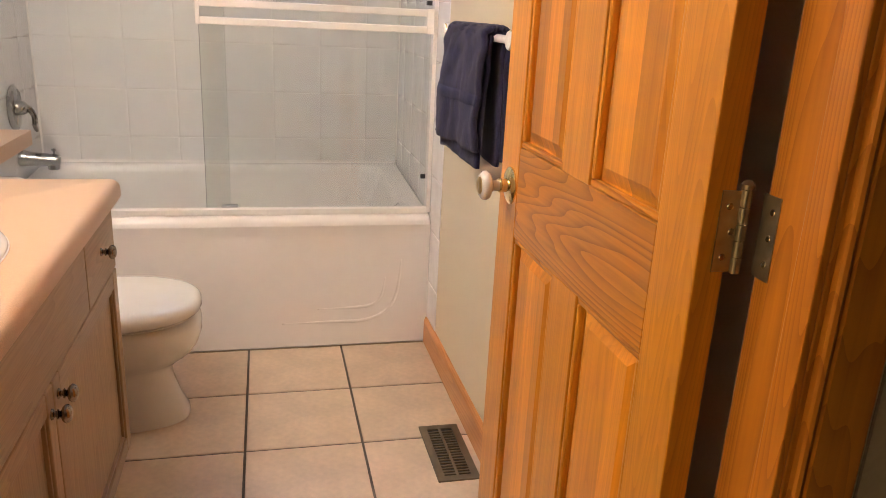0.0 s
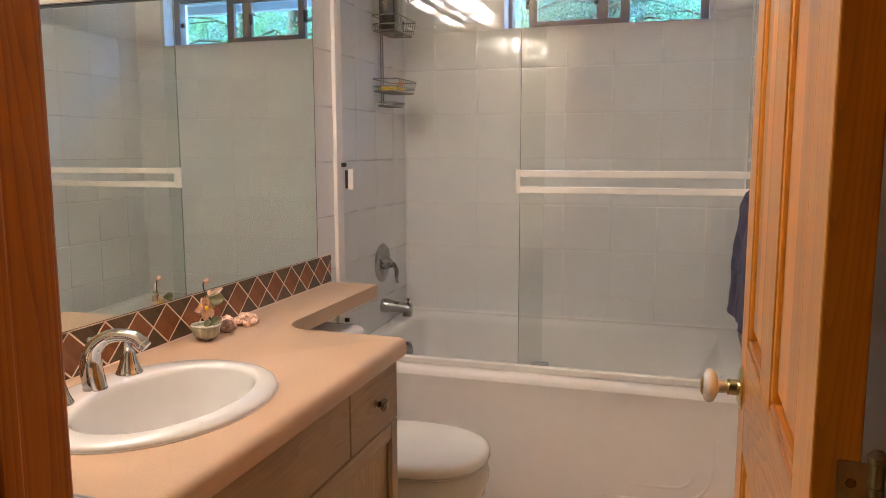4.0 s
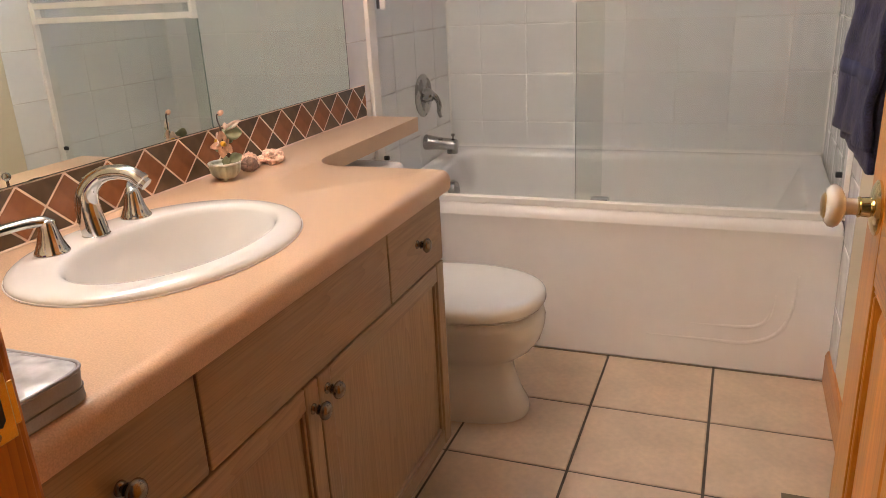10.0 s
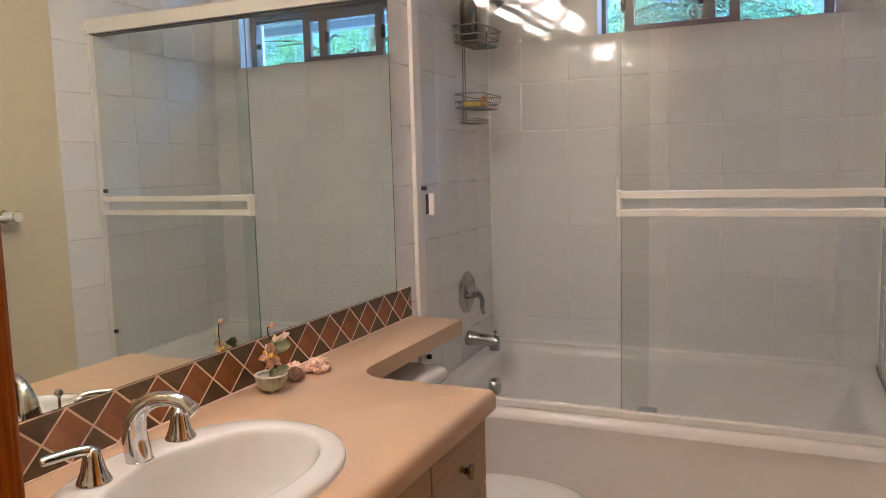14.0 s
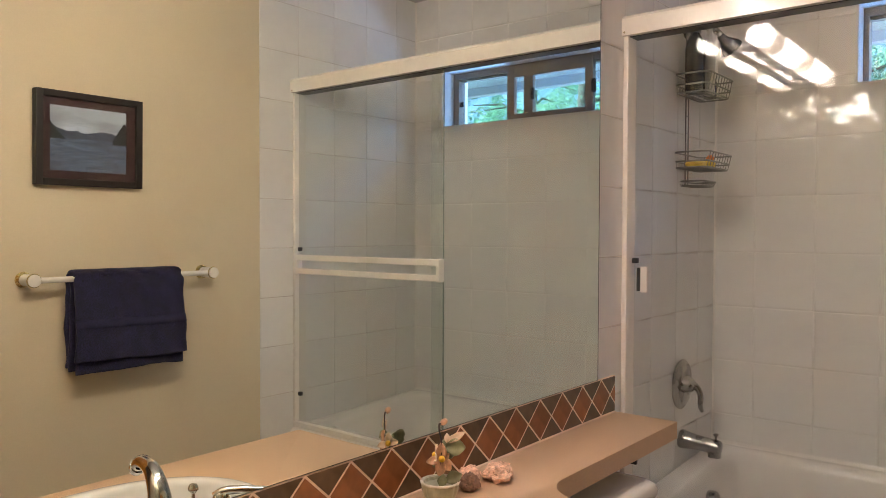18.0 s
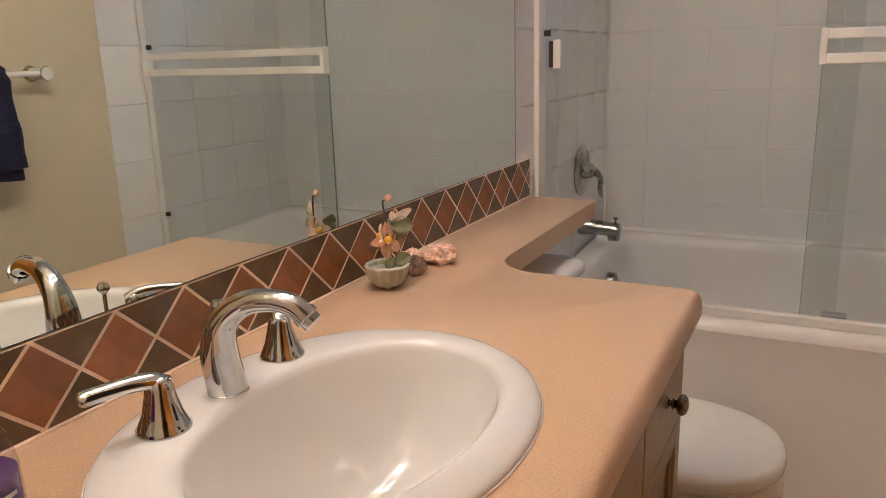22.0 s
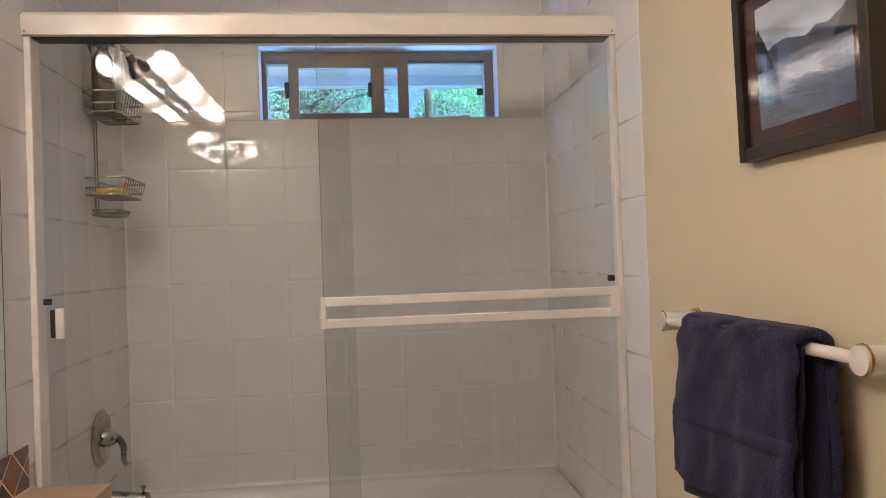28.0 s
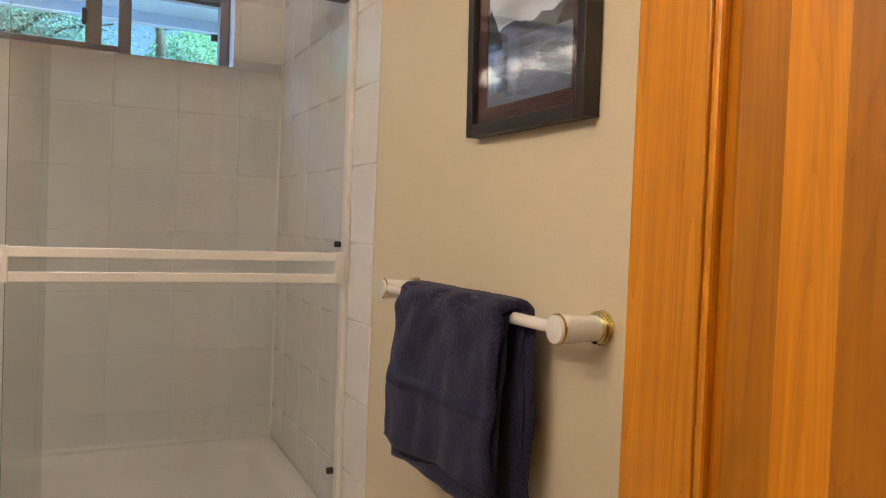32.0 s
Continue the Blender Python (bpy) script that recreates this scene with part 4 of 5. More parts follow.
part("lid", rings([bowl_ring(0.222, 0.712, 0.184, 0.3510), bowl_ring(0.213, 0.7235, 0.193, 0.3525), bowl_ring(0.211, 0.7275, 0.1955, 0.3580), bowl_ring(0.2112, 0.7272, 0.1953, 0.3740), bowl_ring(0.2135, 0.7245, 0.193, 0.3815), bowl_ring(0.219, 0.718, 0.188, 0.3875),
                   bowl_ring(0.229, 0.708, 0.1795, 0.3915), bowl_ring(0.248, 0.690, 0.165, 0.3938), bowl_ring(0.275, 0.662, 0.143, 0.3952), bowl_ring(0.33, 0.60, 0.10, 0.3966), bowl_ring(0.40, 0.53, 0.05, 0.3972)]), CHINA, toil, "closed oval lid", smooth=True)
for y in (TY - 0.075, TY + 0.075):
    part("lid_hinge", box(0.205, 0.232, y - 0.02, y + 0.02, 0.344, 0.386, 0.006), CHINA, toil)
part("tank", rings([round_rect(0.02, 0.205, TY - 0.185, TY + 0.185, 0.03, 0.34), round_rect(0.015, 0.212, TY - 0.195, TY + 0.195, 0.03, 0.40), round_rect(0.012, 0.222, TY - 0.200, TY + 0.200, 0.03, 0.668)]), CHINA, toil, smooth=40)
part("tank_lid", rings([round_rect(0.008, 0.230, TY - 0.207, TY + 0.205, 0.025, 0.668), round_rect(0.006, 0.236, TY - 0.210, TY + 0.208, 0.028, 0.676), round_rect(0.006, 0.236, TY - 0.210, TY + 0.208, 0.028, 0.692), round_rect(0.009, 0.230, TY - 0.206, TY + 0.204, 0.028, 0.703),
                       round_rect(0.015, 0.218, TY - 0.198, TY + 0.196, 0.026, 0.709), round_rect(0.03, 0.195, TY - 0.18, TY + 0.178, 0.02, 0.711)]), CHINA, toil, "rounded tank lid", smooth=60)
part("flush_lever", tube([(0.215, TY - 0.15, 0.61), (0.240, TY - 0.15, 0.61), (0.244, TY - 0.10, 0.602)], 0.007, 10), CHROME, toil, "chrome flush lever", smooth=40)

# ---- door ----
DA = 0.0
door = new("door_1")
door.location = (1.418, 0.056, 0)
door.rotation_euler = (0, 0, radians(DA))
tagged(door, "orange varnished fir panel door standing open", kind="structure")
ORIGIN[door.name] = Vector((0, 0, 0))     # its parts are built in the door's own axes
XF, XB, LW, DZ0, DZ1 = -0.045, -0.010, 0.705, 0.012, 2.035
S1, M0, M1, S2 = 0.095, 0.298, 0.402, 0.604
for y0, y1 in ((0.003, S1), (S2, LW)):
    part("stile", box(XF, XB, y0, y1, DZ0, DZ1, 0.002), FIRV, door)
ROWS_Z = [(0.245, 0.842), (1.010, 1.574), (1.690, 1.915)]
rails = [(DZ0, 0.245), (0.842, 1.010), (1.574, 1.690), (1.915, DZ1)]
for z0, z1 in rails:
    part("rail", box(XF + 0.0003, XB - 0.0003, S1, S2, z0, z1, 0.002), FIRH, door)
for z0, z1 in ROWS_Z:
    part("mullion", box(XF + 0.0003, XB - 0.0003, M0, M1, z0, z1, 0.002), FIRV, door)
    for y0, y1 in ((S1, M0), (M1, S2)):
        f, b = XF + 0.014, XB - 0.014
        w = 0.032
        loops = [[(b, y0, z0), (b, y1, z0), (b, y1, z1), (b, y0, z1)], [(f, y0, z0), (f, y1, z0), (f, y1, z1), (f, y0, z1)],
                 [(f, y0 + 0.014, z0 + 0.014), (f, y1 - 0.014, z0 + 0.014), (f, y1 - 0.014, z1 - 0.014), (f, y0 + 0.014, z1 - 0.014)],
                 [(XF + 0.006, y0 + w, z0 + w), (XF + 0.006, y1 - w, z0 + w), (XF + 0.006, y1 - w, z1 - w), (XF + 0.006, y0 + w, z1 - w)],
                 [(XF + 0.005, y0 + w + 0.002, z0 + w + 0.002), (XF + 0.005, y1 - w - 0.002, z0 + w + 0.002), (XF + 0.005, y1 - w - 0.002, z1 - w - 0.002), (XF + 0.005, y0 + w + 0.002, z1 - w - 0.002)]]
        p = part("panel", rings(loops), FIRP, door, "raised fir panel")
        for a0, a1, vert in ((y0, y0 + 0.011, True), (y1 - 0.011, y1, True), (z0, z0 + 0.011, False), (z1 - 0.011, z1, False)):
            if vert:
                bm = box(XF + 0.002, f + 0.002, a0, a1, z0 + 0.011, z1 - 0.011, 0.004)
            else:
                bm = box(XF + 0.002, f + 0.002, y0, y1, a0, a1, 0.004)
            part("moulding", bm, FIRV if vert else FIRH, p)
KY, KZ = LW - 0.064, 0.932
part("rosette", lathe([(0.035, 0.0), (0.035, 0.003), (0.030, 0.006), (0.019, 0.009), (0.013, 0.010), (0.012, 0.02), (0.014, 0.022), (0.012, 0.024), (0.0, 0.024)], (XF, KY, KZ), (-1, 0, 0), 26), BRASS, door, "round brass rosette", smooth=40)
kn = part("door_knob", lathe([(0.0105, 0.022), (0.011, 0.037), (0.017, 0.0395), (0.0245, 0.0435), (0.0278, 0.0495), (0.0265, 0.0555), (0.021, 0.0600), (0.0, 0.0605)], (XF, KY, KZ), (-1, 0, 0), 28), CHINA, door, "white porcelain knob", smooth=50)
part("knob_button", lathe([(0.0165, 0.0585), (0.0165, 0.0620), (0.012, 0.0645), (0.006, 0.0640), (0.0, 0.0630)], (XF, KY, KZ), (-1, 0, 0), 22), BRASSD, kn, "brass lock button", smooth=40)
part("latch_plate", box(XF + 0.006, XB - 0.006, LW - 0.0005, LW + 0.001, KZ - 0.028, KZ + 0.028), BRASSD, door)
barrel = [(0.006, -0.046)]
for k in range(1, 5):                      # the five knuckles of a hinge
    zk = -0.046 + 0.0184 * k
    barrel += [(0.006, zk - 0.0009), (0.0049, zk - 0.0004), (0.0049, zk + 0.0004), (0.006, zk + 0.0009)]
barrel.append((0.006, 0.046))
for hz in (0.22, 1.028, 1.83):
    h = part("hinge", lathe(barrel, (0.0, 0.0, hz), (0, 0, 1), 14), HINGE, door, "brass butt hinge", smooth=40)
    part("leaf", box(XF + 0.018, 0.0, 0.0005, 0.0032, hz - 0.045, hz + 0.045), HINGE, h)
    part("pin_cap", lathe([(0.0, 0.046), (0.0075, 0.047), (0.0075, 0.052), (0.004, 0.056), (0.0, 0.057)], (0.0, 0.0, hz), (0, 0, 1), 12), HINGE, h, smooth=40)
    for zz in (-0.028, 0.0, 0.028):
        part("screw", lathe([(0.004, 0.0), (0.003, 0.0012), (0.0, 0.0012)], (-0.017 + 0.006 * (zz == 0), 0.0005, hz + zz), (0, -1, 0), 10), KNOBM, h)

# ---- door frame ----
fr = thing("door_frame", ((D0 + D1) / 2, (Y0 + HY) / 2, 0), "orange varnished wood jambs and casing of the doorway", kind="structure")
part("jamb", box(D0 - 0.018, D0, HY, Y0, 0, DT, 0.0015), FIRJ, fr)
part("jamb", box(D1, D1 + 0.018, HY, Y0, 0, DT, 0.0015), FIRJ, fr)
part("head_jamb", box(D0 - 0.018, D1 + 0.018, HY, Y0, DT, DT + 0.018, 0.0015), FIRJ, fr)
part("stop", box(D0, D0 + 0.012, HY + 0.010, -0.026, 0, DT - 0.012, 0.003), FIRJ, fr)
part("stop", box(D1 - 0.010, D1, HY + 0.001, -0.028, 0, DT - 0.012, 0.002), FIRJ, fr)
part("stop", box(D0, D1, HY + 0.010, -0.028, DT - 0.012, DT, 0.003), FIRJ, fr)
for yf, s, CW in ((Y0, 1, 0.058), (HY, -1, 0.070)):
    def casing_prof(x_in, sx):
        prof = ((0.0, 0.0), (0.0, 0.007), (0.0015, 0.0105), (0.005, 0.0125), (0.0085, 0.0110), (0.010, 0.0080), (0.0125, 0.0080), (0.014, 0.0115), (CW - 0.003, 0.0140), (CW, 0.0120), (CW, 0.0))
        return [(x_in + sx * a, yf + s * b) for a, b in prof]
    part("casing", prism(casing_prof(D1 + 0.006, 1), "z", 0, DT + 0.066), FIRJ, fr, smooth=20)
    part("casing", prism(casing_prof(D0 - 0.006, -1), "z", 0, DT + 0.066), FIRJ, fr, smooth=20)
    part("casing", box(D0 - 0.006 + 0.0005, D1 + 0.006 - 0.0005, min(yf, yf + s * 0.013), max(yf, yf + s * 0.013), DT + 0.007, DT + 0.066, 0.003), FIRJ, fr)
plate = part("strike_plate", box(D0 - 0.0005, D0 + 0.0014, 0.008, 0.0365, 0.884, 0.943, 0.0005), BRASS, fr, "brass strike plate")
part("lip", box(D0 - 0.004, D0 + 0.0012, 0.0365, 0.0425, 0.894, 0.933, 0.0005), BRASS, plate)
# solid black piece for the shade inside the latch hole
part("strike_hole_shade", prism([(0.0125, 0.901), (0.0245, 0.898), (0.0285, 0.903), (0.0285, 0.924), (0.0245, 0.929), (0.0125, 0.926)], "x", D0 + 0.0012, D0 + 0.0018), BLACK, plate, "black plate painted as the shaded latch hole")
for zz in (0.8915, 0.9355):
    part("screw", lathe([(0.004, 0.0), (0.003, 0.001), (0.0, 0.0012)], (D0 + 0.0014, 0.018, zz), (1, 0, 0), 10), KNOBM, plate)
for hz in (0.22, 1.028, 1.83):
    part("hinge_leaf", box(D1 - 0.0012, D1 + 0.0005, 0.018, 0.046, hz - 0.045, hz + 0.045), HINGE, fr, "brass hinge leaf")
    for zz in (-0.028, 0.0, 0.028):
        part("screw", lathe([(0.004, 0.0), (0.003, 0.001), (0.0, 0.0012)], (D1 - 0.0012, 0.028, hz + zz), (-1, 0, 0), 10), KNOBM, fr)

# ---- towel bar, towel, picture ----
bar = thing("towel_bar", (W, 1.27, 1.19), "white towel bar with brass-ringed posts on the beige wall", "towel bar")
BX, BZ = 1.452, 1.184
part("rod", tube([(BX, 0.985, BZ), (BX, 1.618, BZ)], 0.0095, 14), PLASTIC, bar, "round white rod", smooth=40)
for y in (0.984, 1.618):
    p = part("post", lathe([(0.0185, -0.006), (0.0192, 0.02), (0.0205, 0.05), (0.0195, 0.064), (0.0, 0.065)], (W - 0.022, y, BZ), (-1, 0, 0), 24), PLASTIC, bar, "white turned post", smooth=40)
    part("ring", lathe([(0.0215, 0.0), (0.0225, 0.002), (0.0215, 0.004)], (W - 0.078, y, BZ), (-1, 0, 0), 24), BRASS, p, "thin brass ring", smooth=40)
    bm = bmesh.new()
    for r, a, b in ((0.0250, 0.0, 0.006), (0.0242, 0.006, 0.0115), (0.0228, 0.0115, 0.0168)):
        join(bm, lathe([(r * 0.8, a), (r, a + 0.0015), (r * 1.02, (a + b) / 2), (r, b - 0.0015), (r * 0.8, b)], (W, y, BZ), (-1, 0, 0), 26))
    part("rosette", bm, BRASS, p, "stepped brass rosette", smooth=40)

def cloth_sheet(y0, y1, profile, wob, thick, seed, ny=64, hem=0.012, band=None):
    """Hanging cloth: a profile of (x, z) swept along the bar with soft folds; returns a thick mesh."""
    mid = smooth_path([(p[0], 0, p[1]) for p in profile], 10)
    rows = []
    for j in range(ny + 1):
        v = j / ny
        row = []
        for i, q in enumerate(mid):
            u = i / (len(mid) - 1)
            hang = abs(2 * u - 1) ** 1.5
            n1 = noise.noise(Vector((u * 1.4 + seed, v * 3.2, seed))) * wob * hang
            n2 = noise.noise(Vector((u * 13 + seed + v * 2.5, v * 6.0, 3 + seed))) * wob * 0.30
            n2 += noise.noise(Vector((u * 34 + seed, v * 11.0 + u * 6, 6 + seed))) * wob * 0.13
            dz = noise.noise(Vector((seed, v * 2.4, 9))) * hem * hang
            edge = 0.004 * math.sin(v * math.pi * 2) * hang
            y = y0 + (y1 - y0) * (0.5 + (v - 0.5) * (1 + 0.05 * hang)) + noise.noise(Vector((u * 3 + seed, v, 5))) * 0.010 * hang + edge + noise.noise(Vector((u * 16 + seed, v * 1.5, 7))) * 0.006
            row.append(Vector((q.x + n1 + n2, y, q.z + dz)))
        rows.append(row)
    nu = len(mid)
    bm = bmesh.new()
    front, back = [], []
    for j in range(ny + 1):
        fr_, bk_ = [], []
        for i in range(nu):
            a = rows[j][min(i + 1, nu - 1)] - rows[j][max(i - 1, 0)]
            b = rows[min(j + 1, ny)][i] - rows[max(j - 1, 0)][i]
            nrm = a.cross(b).normalized()
            e = min(j, ny - j, 3) / 3
            t = thick * (0.45 + 0.55 * math.sqrt(max(0.0, 1 - (1 - e) ** 2)))
            if band and not (band[0] < mid[i].z < band[1] and i < nu / 2):
                continue
            fr_.append(bm.verts.new(rows[j][i] + nrm * (t / 2 + (0.0012 if band else 0))))
            bk_.append(bm.verts.new(rows[j][i] + nrm * ((t / 2 - 0.003) if band else -t / 2)))
        front.append(fr_)
        back.append(bk_)
    nu = len(front[0])
    for j in range(ny):
        for i in range(nu - 1):
            bm.faces.new((front[j][i], front[j][i + 1], front[j + 1][i + 1], front[j + 1][i]))
            bm.faces.new((back[j][i], back[j + 1][i], back[j + 1][i + 1], back[j][i + 1]))
    for j in range(ny):
        for i in (0, nu - 1):
            bm.faces.new((front[j][i], front[j + 1][i], back[j + 1][i], back[j][i]))
    for i in range(nu - 1):
        for j in (0, ny):
            bm.faces.new((front[j][i], front[j][i + 1], back[j][i + 1], back[j][i]))
    return bm

towel = thing("bath_towel", (BX, 1.28, 0.86), "folded navy blue terry towel hanging on the bar", "towel")
def drape(out, top, zf, zb):
    return [(BX - out - 0.015, zf), (BX - out - 0.009, (zf + BZ) / 2), (BX - out, BZ - 0.02), (BX - out * 0.7, BZ + top * 0.75), (BX, BZ + top), (BX + out * 0.7, BZ + top * 0.75), (BX + out, BZ - 0.02), (BX + out + 0.004, (zb + BZ) / 2), (BX + out + 0.006, zb)]
part("outer_fold", cloth_sheet(1.100, 1.470, drape(0.031, 0.021, 0.914, 0.890), 0.025, 0.017, 1.3), NAVY, towel, smooth=True)
part("inner_fold", cloth_sheet(1.106, 1.464, drape(0.018, 0.013, 0.880, 0.885), 0.012, 0.015, 4.1), NAVY, towel, smooth=True)
part("woven_band", cloth_sheet(1.100, 1.470, drape(0.031, 0.021, 0.914, 0.890), 0.025, 0.017, 1.3, band=(1.012, 1.056)), NAVYB, towel, "flat woven band", smooth=True)

pic = thing("framed_picture", (W, 1.185, 1.483), "dark framed lake photograph with a red mat", "picture")
pic.rotation_euler = (0, -0.018, 0)   # hangs with its top a little off the wall
PY0, PY1, PZ0, PZ1, PX = 1.014, 1.369, 1.484, 1.786, W - 0.030
fw = 0.022
for b in ((PY0, PY0 + fw, PZ0, PZ1), (PY1 - fw, PY1, PZ0, PZ1)):
    part("frame_side", box(PX, W - 0.001, b[0], b[1], b[2], b[3], 0.002), FRAMEM, pic)
for b in ((PY0 + fw, PY1 - fw, PZ0, PZ0 + fw), (PY0 + fw, PY1 - fw, PZ1 - fw, PZ1)):
    part("frame_side", box(PX + 0.0003, W - 0.001, b[0], b[1], b[2], b[3], 0.002), FRAMEM, pic)
IY0, IY1, IZ0, IZ1 = 1.061, 1.316, 1.532, 1.740
bm = bmesh.new()
mx = W - 0.018
for b in ((PY0 + fw, IY0, PZ0 + fw, PZ1 - fw), (IY1, PY1 - fw, PZ0 + fw, PZ1 - fw), (IY0, IY1, PZ0 + fw, IZ0), (IY0, IY1, IZ1, PZ1 - fw)):
    box(mx, mx + 0.003, b[0], b[1], b[2], b[3], bm=bm)
part("mat", bm, MATM, pic, "dark red mat board")
pg = part("picture_glass", box(mx - 0.0042, mx - 0.0022, PY0 + fw, PY1 - fw, PZ0 + fw, PZ1 - fw), PICGLASS, pic, "clear picture glass")
pg.visible_shadow = False
def flat_poly(poly, x):
    bm_ = bmesh.new()
    bm_.faces.new([bm_.verts.new((x, a, b)) for a, b in poly])
    return bm_
SKYP = surface("printed cloudy sky", (0.46, 0.54, 0.66), 0.5, vary=0.5, scale=9, grain=40, bump=0, stretch=(1, 0.5, 1.4))
HILLF = surface("printed far hills", (0.07, 0.09, 0.135), 0.5, vary=0.2, scale=30, bump=0)
HILLN = surface("printed near wooded hill", (0.012, 0.018, 0.022), 0.5, vary=0.3, scale=60, bump=0)
LAKE = surface("printed lake water", (0.11, 0.15, 0.235), 0.5, vary=0.35, scale=60, grain=200, grain_amt=0.3, bump=0, stretch=(1, 0.18, 1))
hz = 1.640
photo = part("photo_sky", flat_poly([(IY0, hz), (IY1, hz), (IY1, IZ1), (IY0, IZ1)], mx + 0.0024), SKYP, pic, "photograph of a lake under cloud")
part("photo_lake", flat_poly([(IY0, IZ0), (IY1, IZ0), (IY1, hz), (IY0, hz)], mx + 0.0024), LAKE, photo)
def ridge(y0, y1, heights, z0):
    rr = random.Random(len(heights))
    n = 8 * (len(heights) - 1)
    top = []
    for i in range(n + 1):
        k, f = divmod(i / 8, 1)
        k = int(k)
        f = f * f * (3 - 2 * f)
        h = heights[k] * (1 - f) + heights[min(k + 1, len(heights) - 1)] * f
        top.append((y0 + (y1 - y0) * i / n, z0 + max(0.0, h + rr.uniform(-0.0009, 0.0009))))
    return [(y0, z0 - 0.0002)] + top + [(y1, z0 - 0.0002)]
part("photo_far_hill", flat_poly(ridge(IY0, IY1, [0.045, 0.03, 0.022, 0.026, 0.018, 0.024, 0.03, 0.028, 0.02, 0.02], hz - 0.002), mx + 0.0020), HILLF, photo)
part("photo_hill_near", flat_poly(ridge(IY1 - 0.052, IY1, [0.0, 0.02, 0.035, 0.05, 0.062, 0.075, 0.068], hz - 0.012), mx + 0.0016), HILLN, photo)
part("photo_hill_near", flat_poly(ridge(IY0, IY0 + 0.05, [0.055, 0.04, 0.025, 0.012, 0.0], hz - 0.006), mx + 0.0016), HILLN, photo)

# ---- shower fittings ----
VYC = 2.535
valve = thing("shower_valve", (0.004, VYC, 0.72), "brushed nickel single-lever shower valve on white tile", "shower valve")
part("escutcheon", lathe([(0.086, 0.0), (0.087, 0.003), (0.080, 0.008), (0.05, 0.011), (0.03, 0.013), (0.0, 0.013)], (0.004, VYC, 0.812), (1, 0, 0), 32), NICKEL, valve, smooth=40)
hub = part("hub", lathe([(0.030, 0.012), (0.028, 0.028), (0.022, 0.042), (0.012, 0.049), (0.0, 0.050)], (0.004, VYC, 0.812), (1, 0, 0), 24), NICKEL, valve, smooth=50)
lv = smooth_path([(0.034, VYC, 0.818), (0.055, VYC + 0.004, 0.808), (0.069, VYC + 0.008, 0.778), (0.067, VYC + 0.011, 0.742), (0.075, VYC + 0.012, 0.722)], 5)
part("lever", tube(lv, [0.017 - 0.009 * i / (len(lv) - 1) for i in range(len(lv))], 14, flat=0.7), NICKEL, hub, smooth=50)
sp = thing("tub_spout", (0.004, VYC, 0.59), "brushed nickel bath spout with a pull knob", "tub spout")
part("body", lathe([(0.031, 0.0), (0.0325, 0.004), (0.0312, 0.018), (0.0275, 0.036), (0.0255, 0.058), (0.0250, 0.10), (0.0245, 0.128), (0.0230, 0.136), (0.018, 0.140), (0.0, 0.141)], (0.004, VYC, 0.621), (1, 0, -0.07), 24), NICKEL, sp, smooth=40)
part("outlet", rings([round_rect(0.102, 0.142, VYC - 0.0195, VYC + 0.0195, 0.012, z, 4) for z in (0.610, 0.578)]), NICKEL, sp, smooth=40)
part("diverter", lathe([(0.004, 0.0), (0.004, 0.014), (0.0085, 0.016), (0.0085, 0.023), (0.0, 0.025)], (0.126, VYC, 0.634), (0, 0, 1), 12), NICKEL, sp, smooth=40)
head = thing("shower_fixture", (0.0, 2.545, 1.96), "dark grey shower head on a bent arm", "shower")
part("flange", lathe([(0.03, 0.0), (0.028, 0.006), (0.014, 0.01)], (0.004, 2.545, 2.035), (1, 0, 0), 20), NICKEL, head, smooth=40)
part("arm", tube(smooth_path([(0.004, 2.545, 2.035), (0.05, 2.555, 2.045), (0.085, 2.60, 2.035), (0.105, 2.61, 2.01)], 4), 0.0105, 12), NICKEL, head, smooth=40)
part("spray_head", lathe([(0.012, -0.03), (0.016, -0.01), (0.022, 0.0), (0.038, 0.022), (0.040, 0.036), (0.034, 0.04), (0.0, 0.04)], (0.112, 2.623, 1.996), (0.45, 0.55, -0.7), 22), BOTTLE_K, head, "black spray head", smooth=40)

caddy = thing("shower_caddy", (0.05, 2.54, 1.49), "grey wire caddy hanging from the shower arm", "shower caddy")
bm = bmesh.new()
for dy in (-0.012, 0.012):
    join(bm, tube([(0.012, 2.54 + dy, 1.50), (0.012, 2.54 + dy, 2.03), (0.020, 2.55 + dy * 0.5, 2.055)], 0.0026, 6))
for z in (1.56, 1.62, 1.68, 1.74, 1.80, 1.86, 1.92, 1.98):
    join(bm, tube([(0.012, 2.528, z), (0.012, 2.552, z)], 0.002, 6))
part("hanger", bm, WIRE, caddy, "ladder-shaped wire hanger", smooth=60)
def basket(x0, x1, y0, y1, zs, bars):
    bm = bmesh.new()
    for z, grow in zs:
        join(bm, tube(round_rect(x0, x1 + grow, y0 - grow, y1 + grow, 0.02, z, 3), 0.0028, 6, closed=True))
    z = zs[0][0]
    for k in range(bars):
        y = y0 + (y1 - y0) * (k + 0.5) / bars
        join(bm, tube([(x0, y, zs[-1][0] * 0.5 + z * 0.5), (x0, y, z), (x1, y, z), (x1 + zs[-1][1], y, zs[-1][0])], 0.0017, 5))
    return bm
part("basket", basket(0.014, 0.118, 2.43, 2.655, ((1.803, 0.0), (1.828, 0.006), (1.863, 0.012)), 9), WIRE, caddy, "upper wire basket", smooth=60)
part("basket", basket(0.014, 0.118, 2.43, 2.655, ((1.555, 0.0), (1.575, 0.006), (1.605, 0.012)), 9), WIRE, caddy, "middle wire basket", smooth=60)
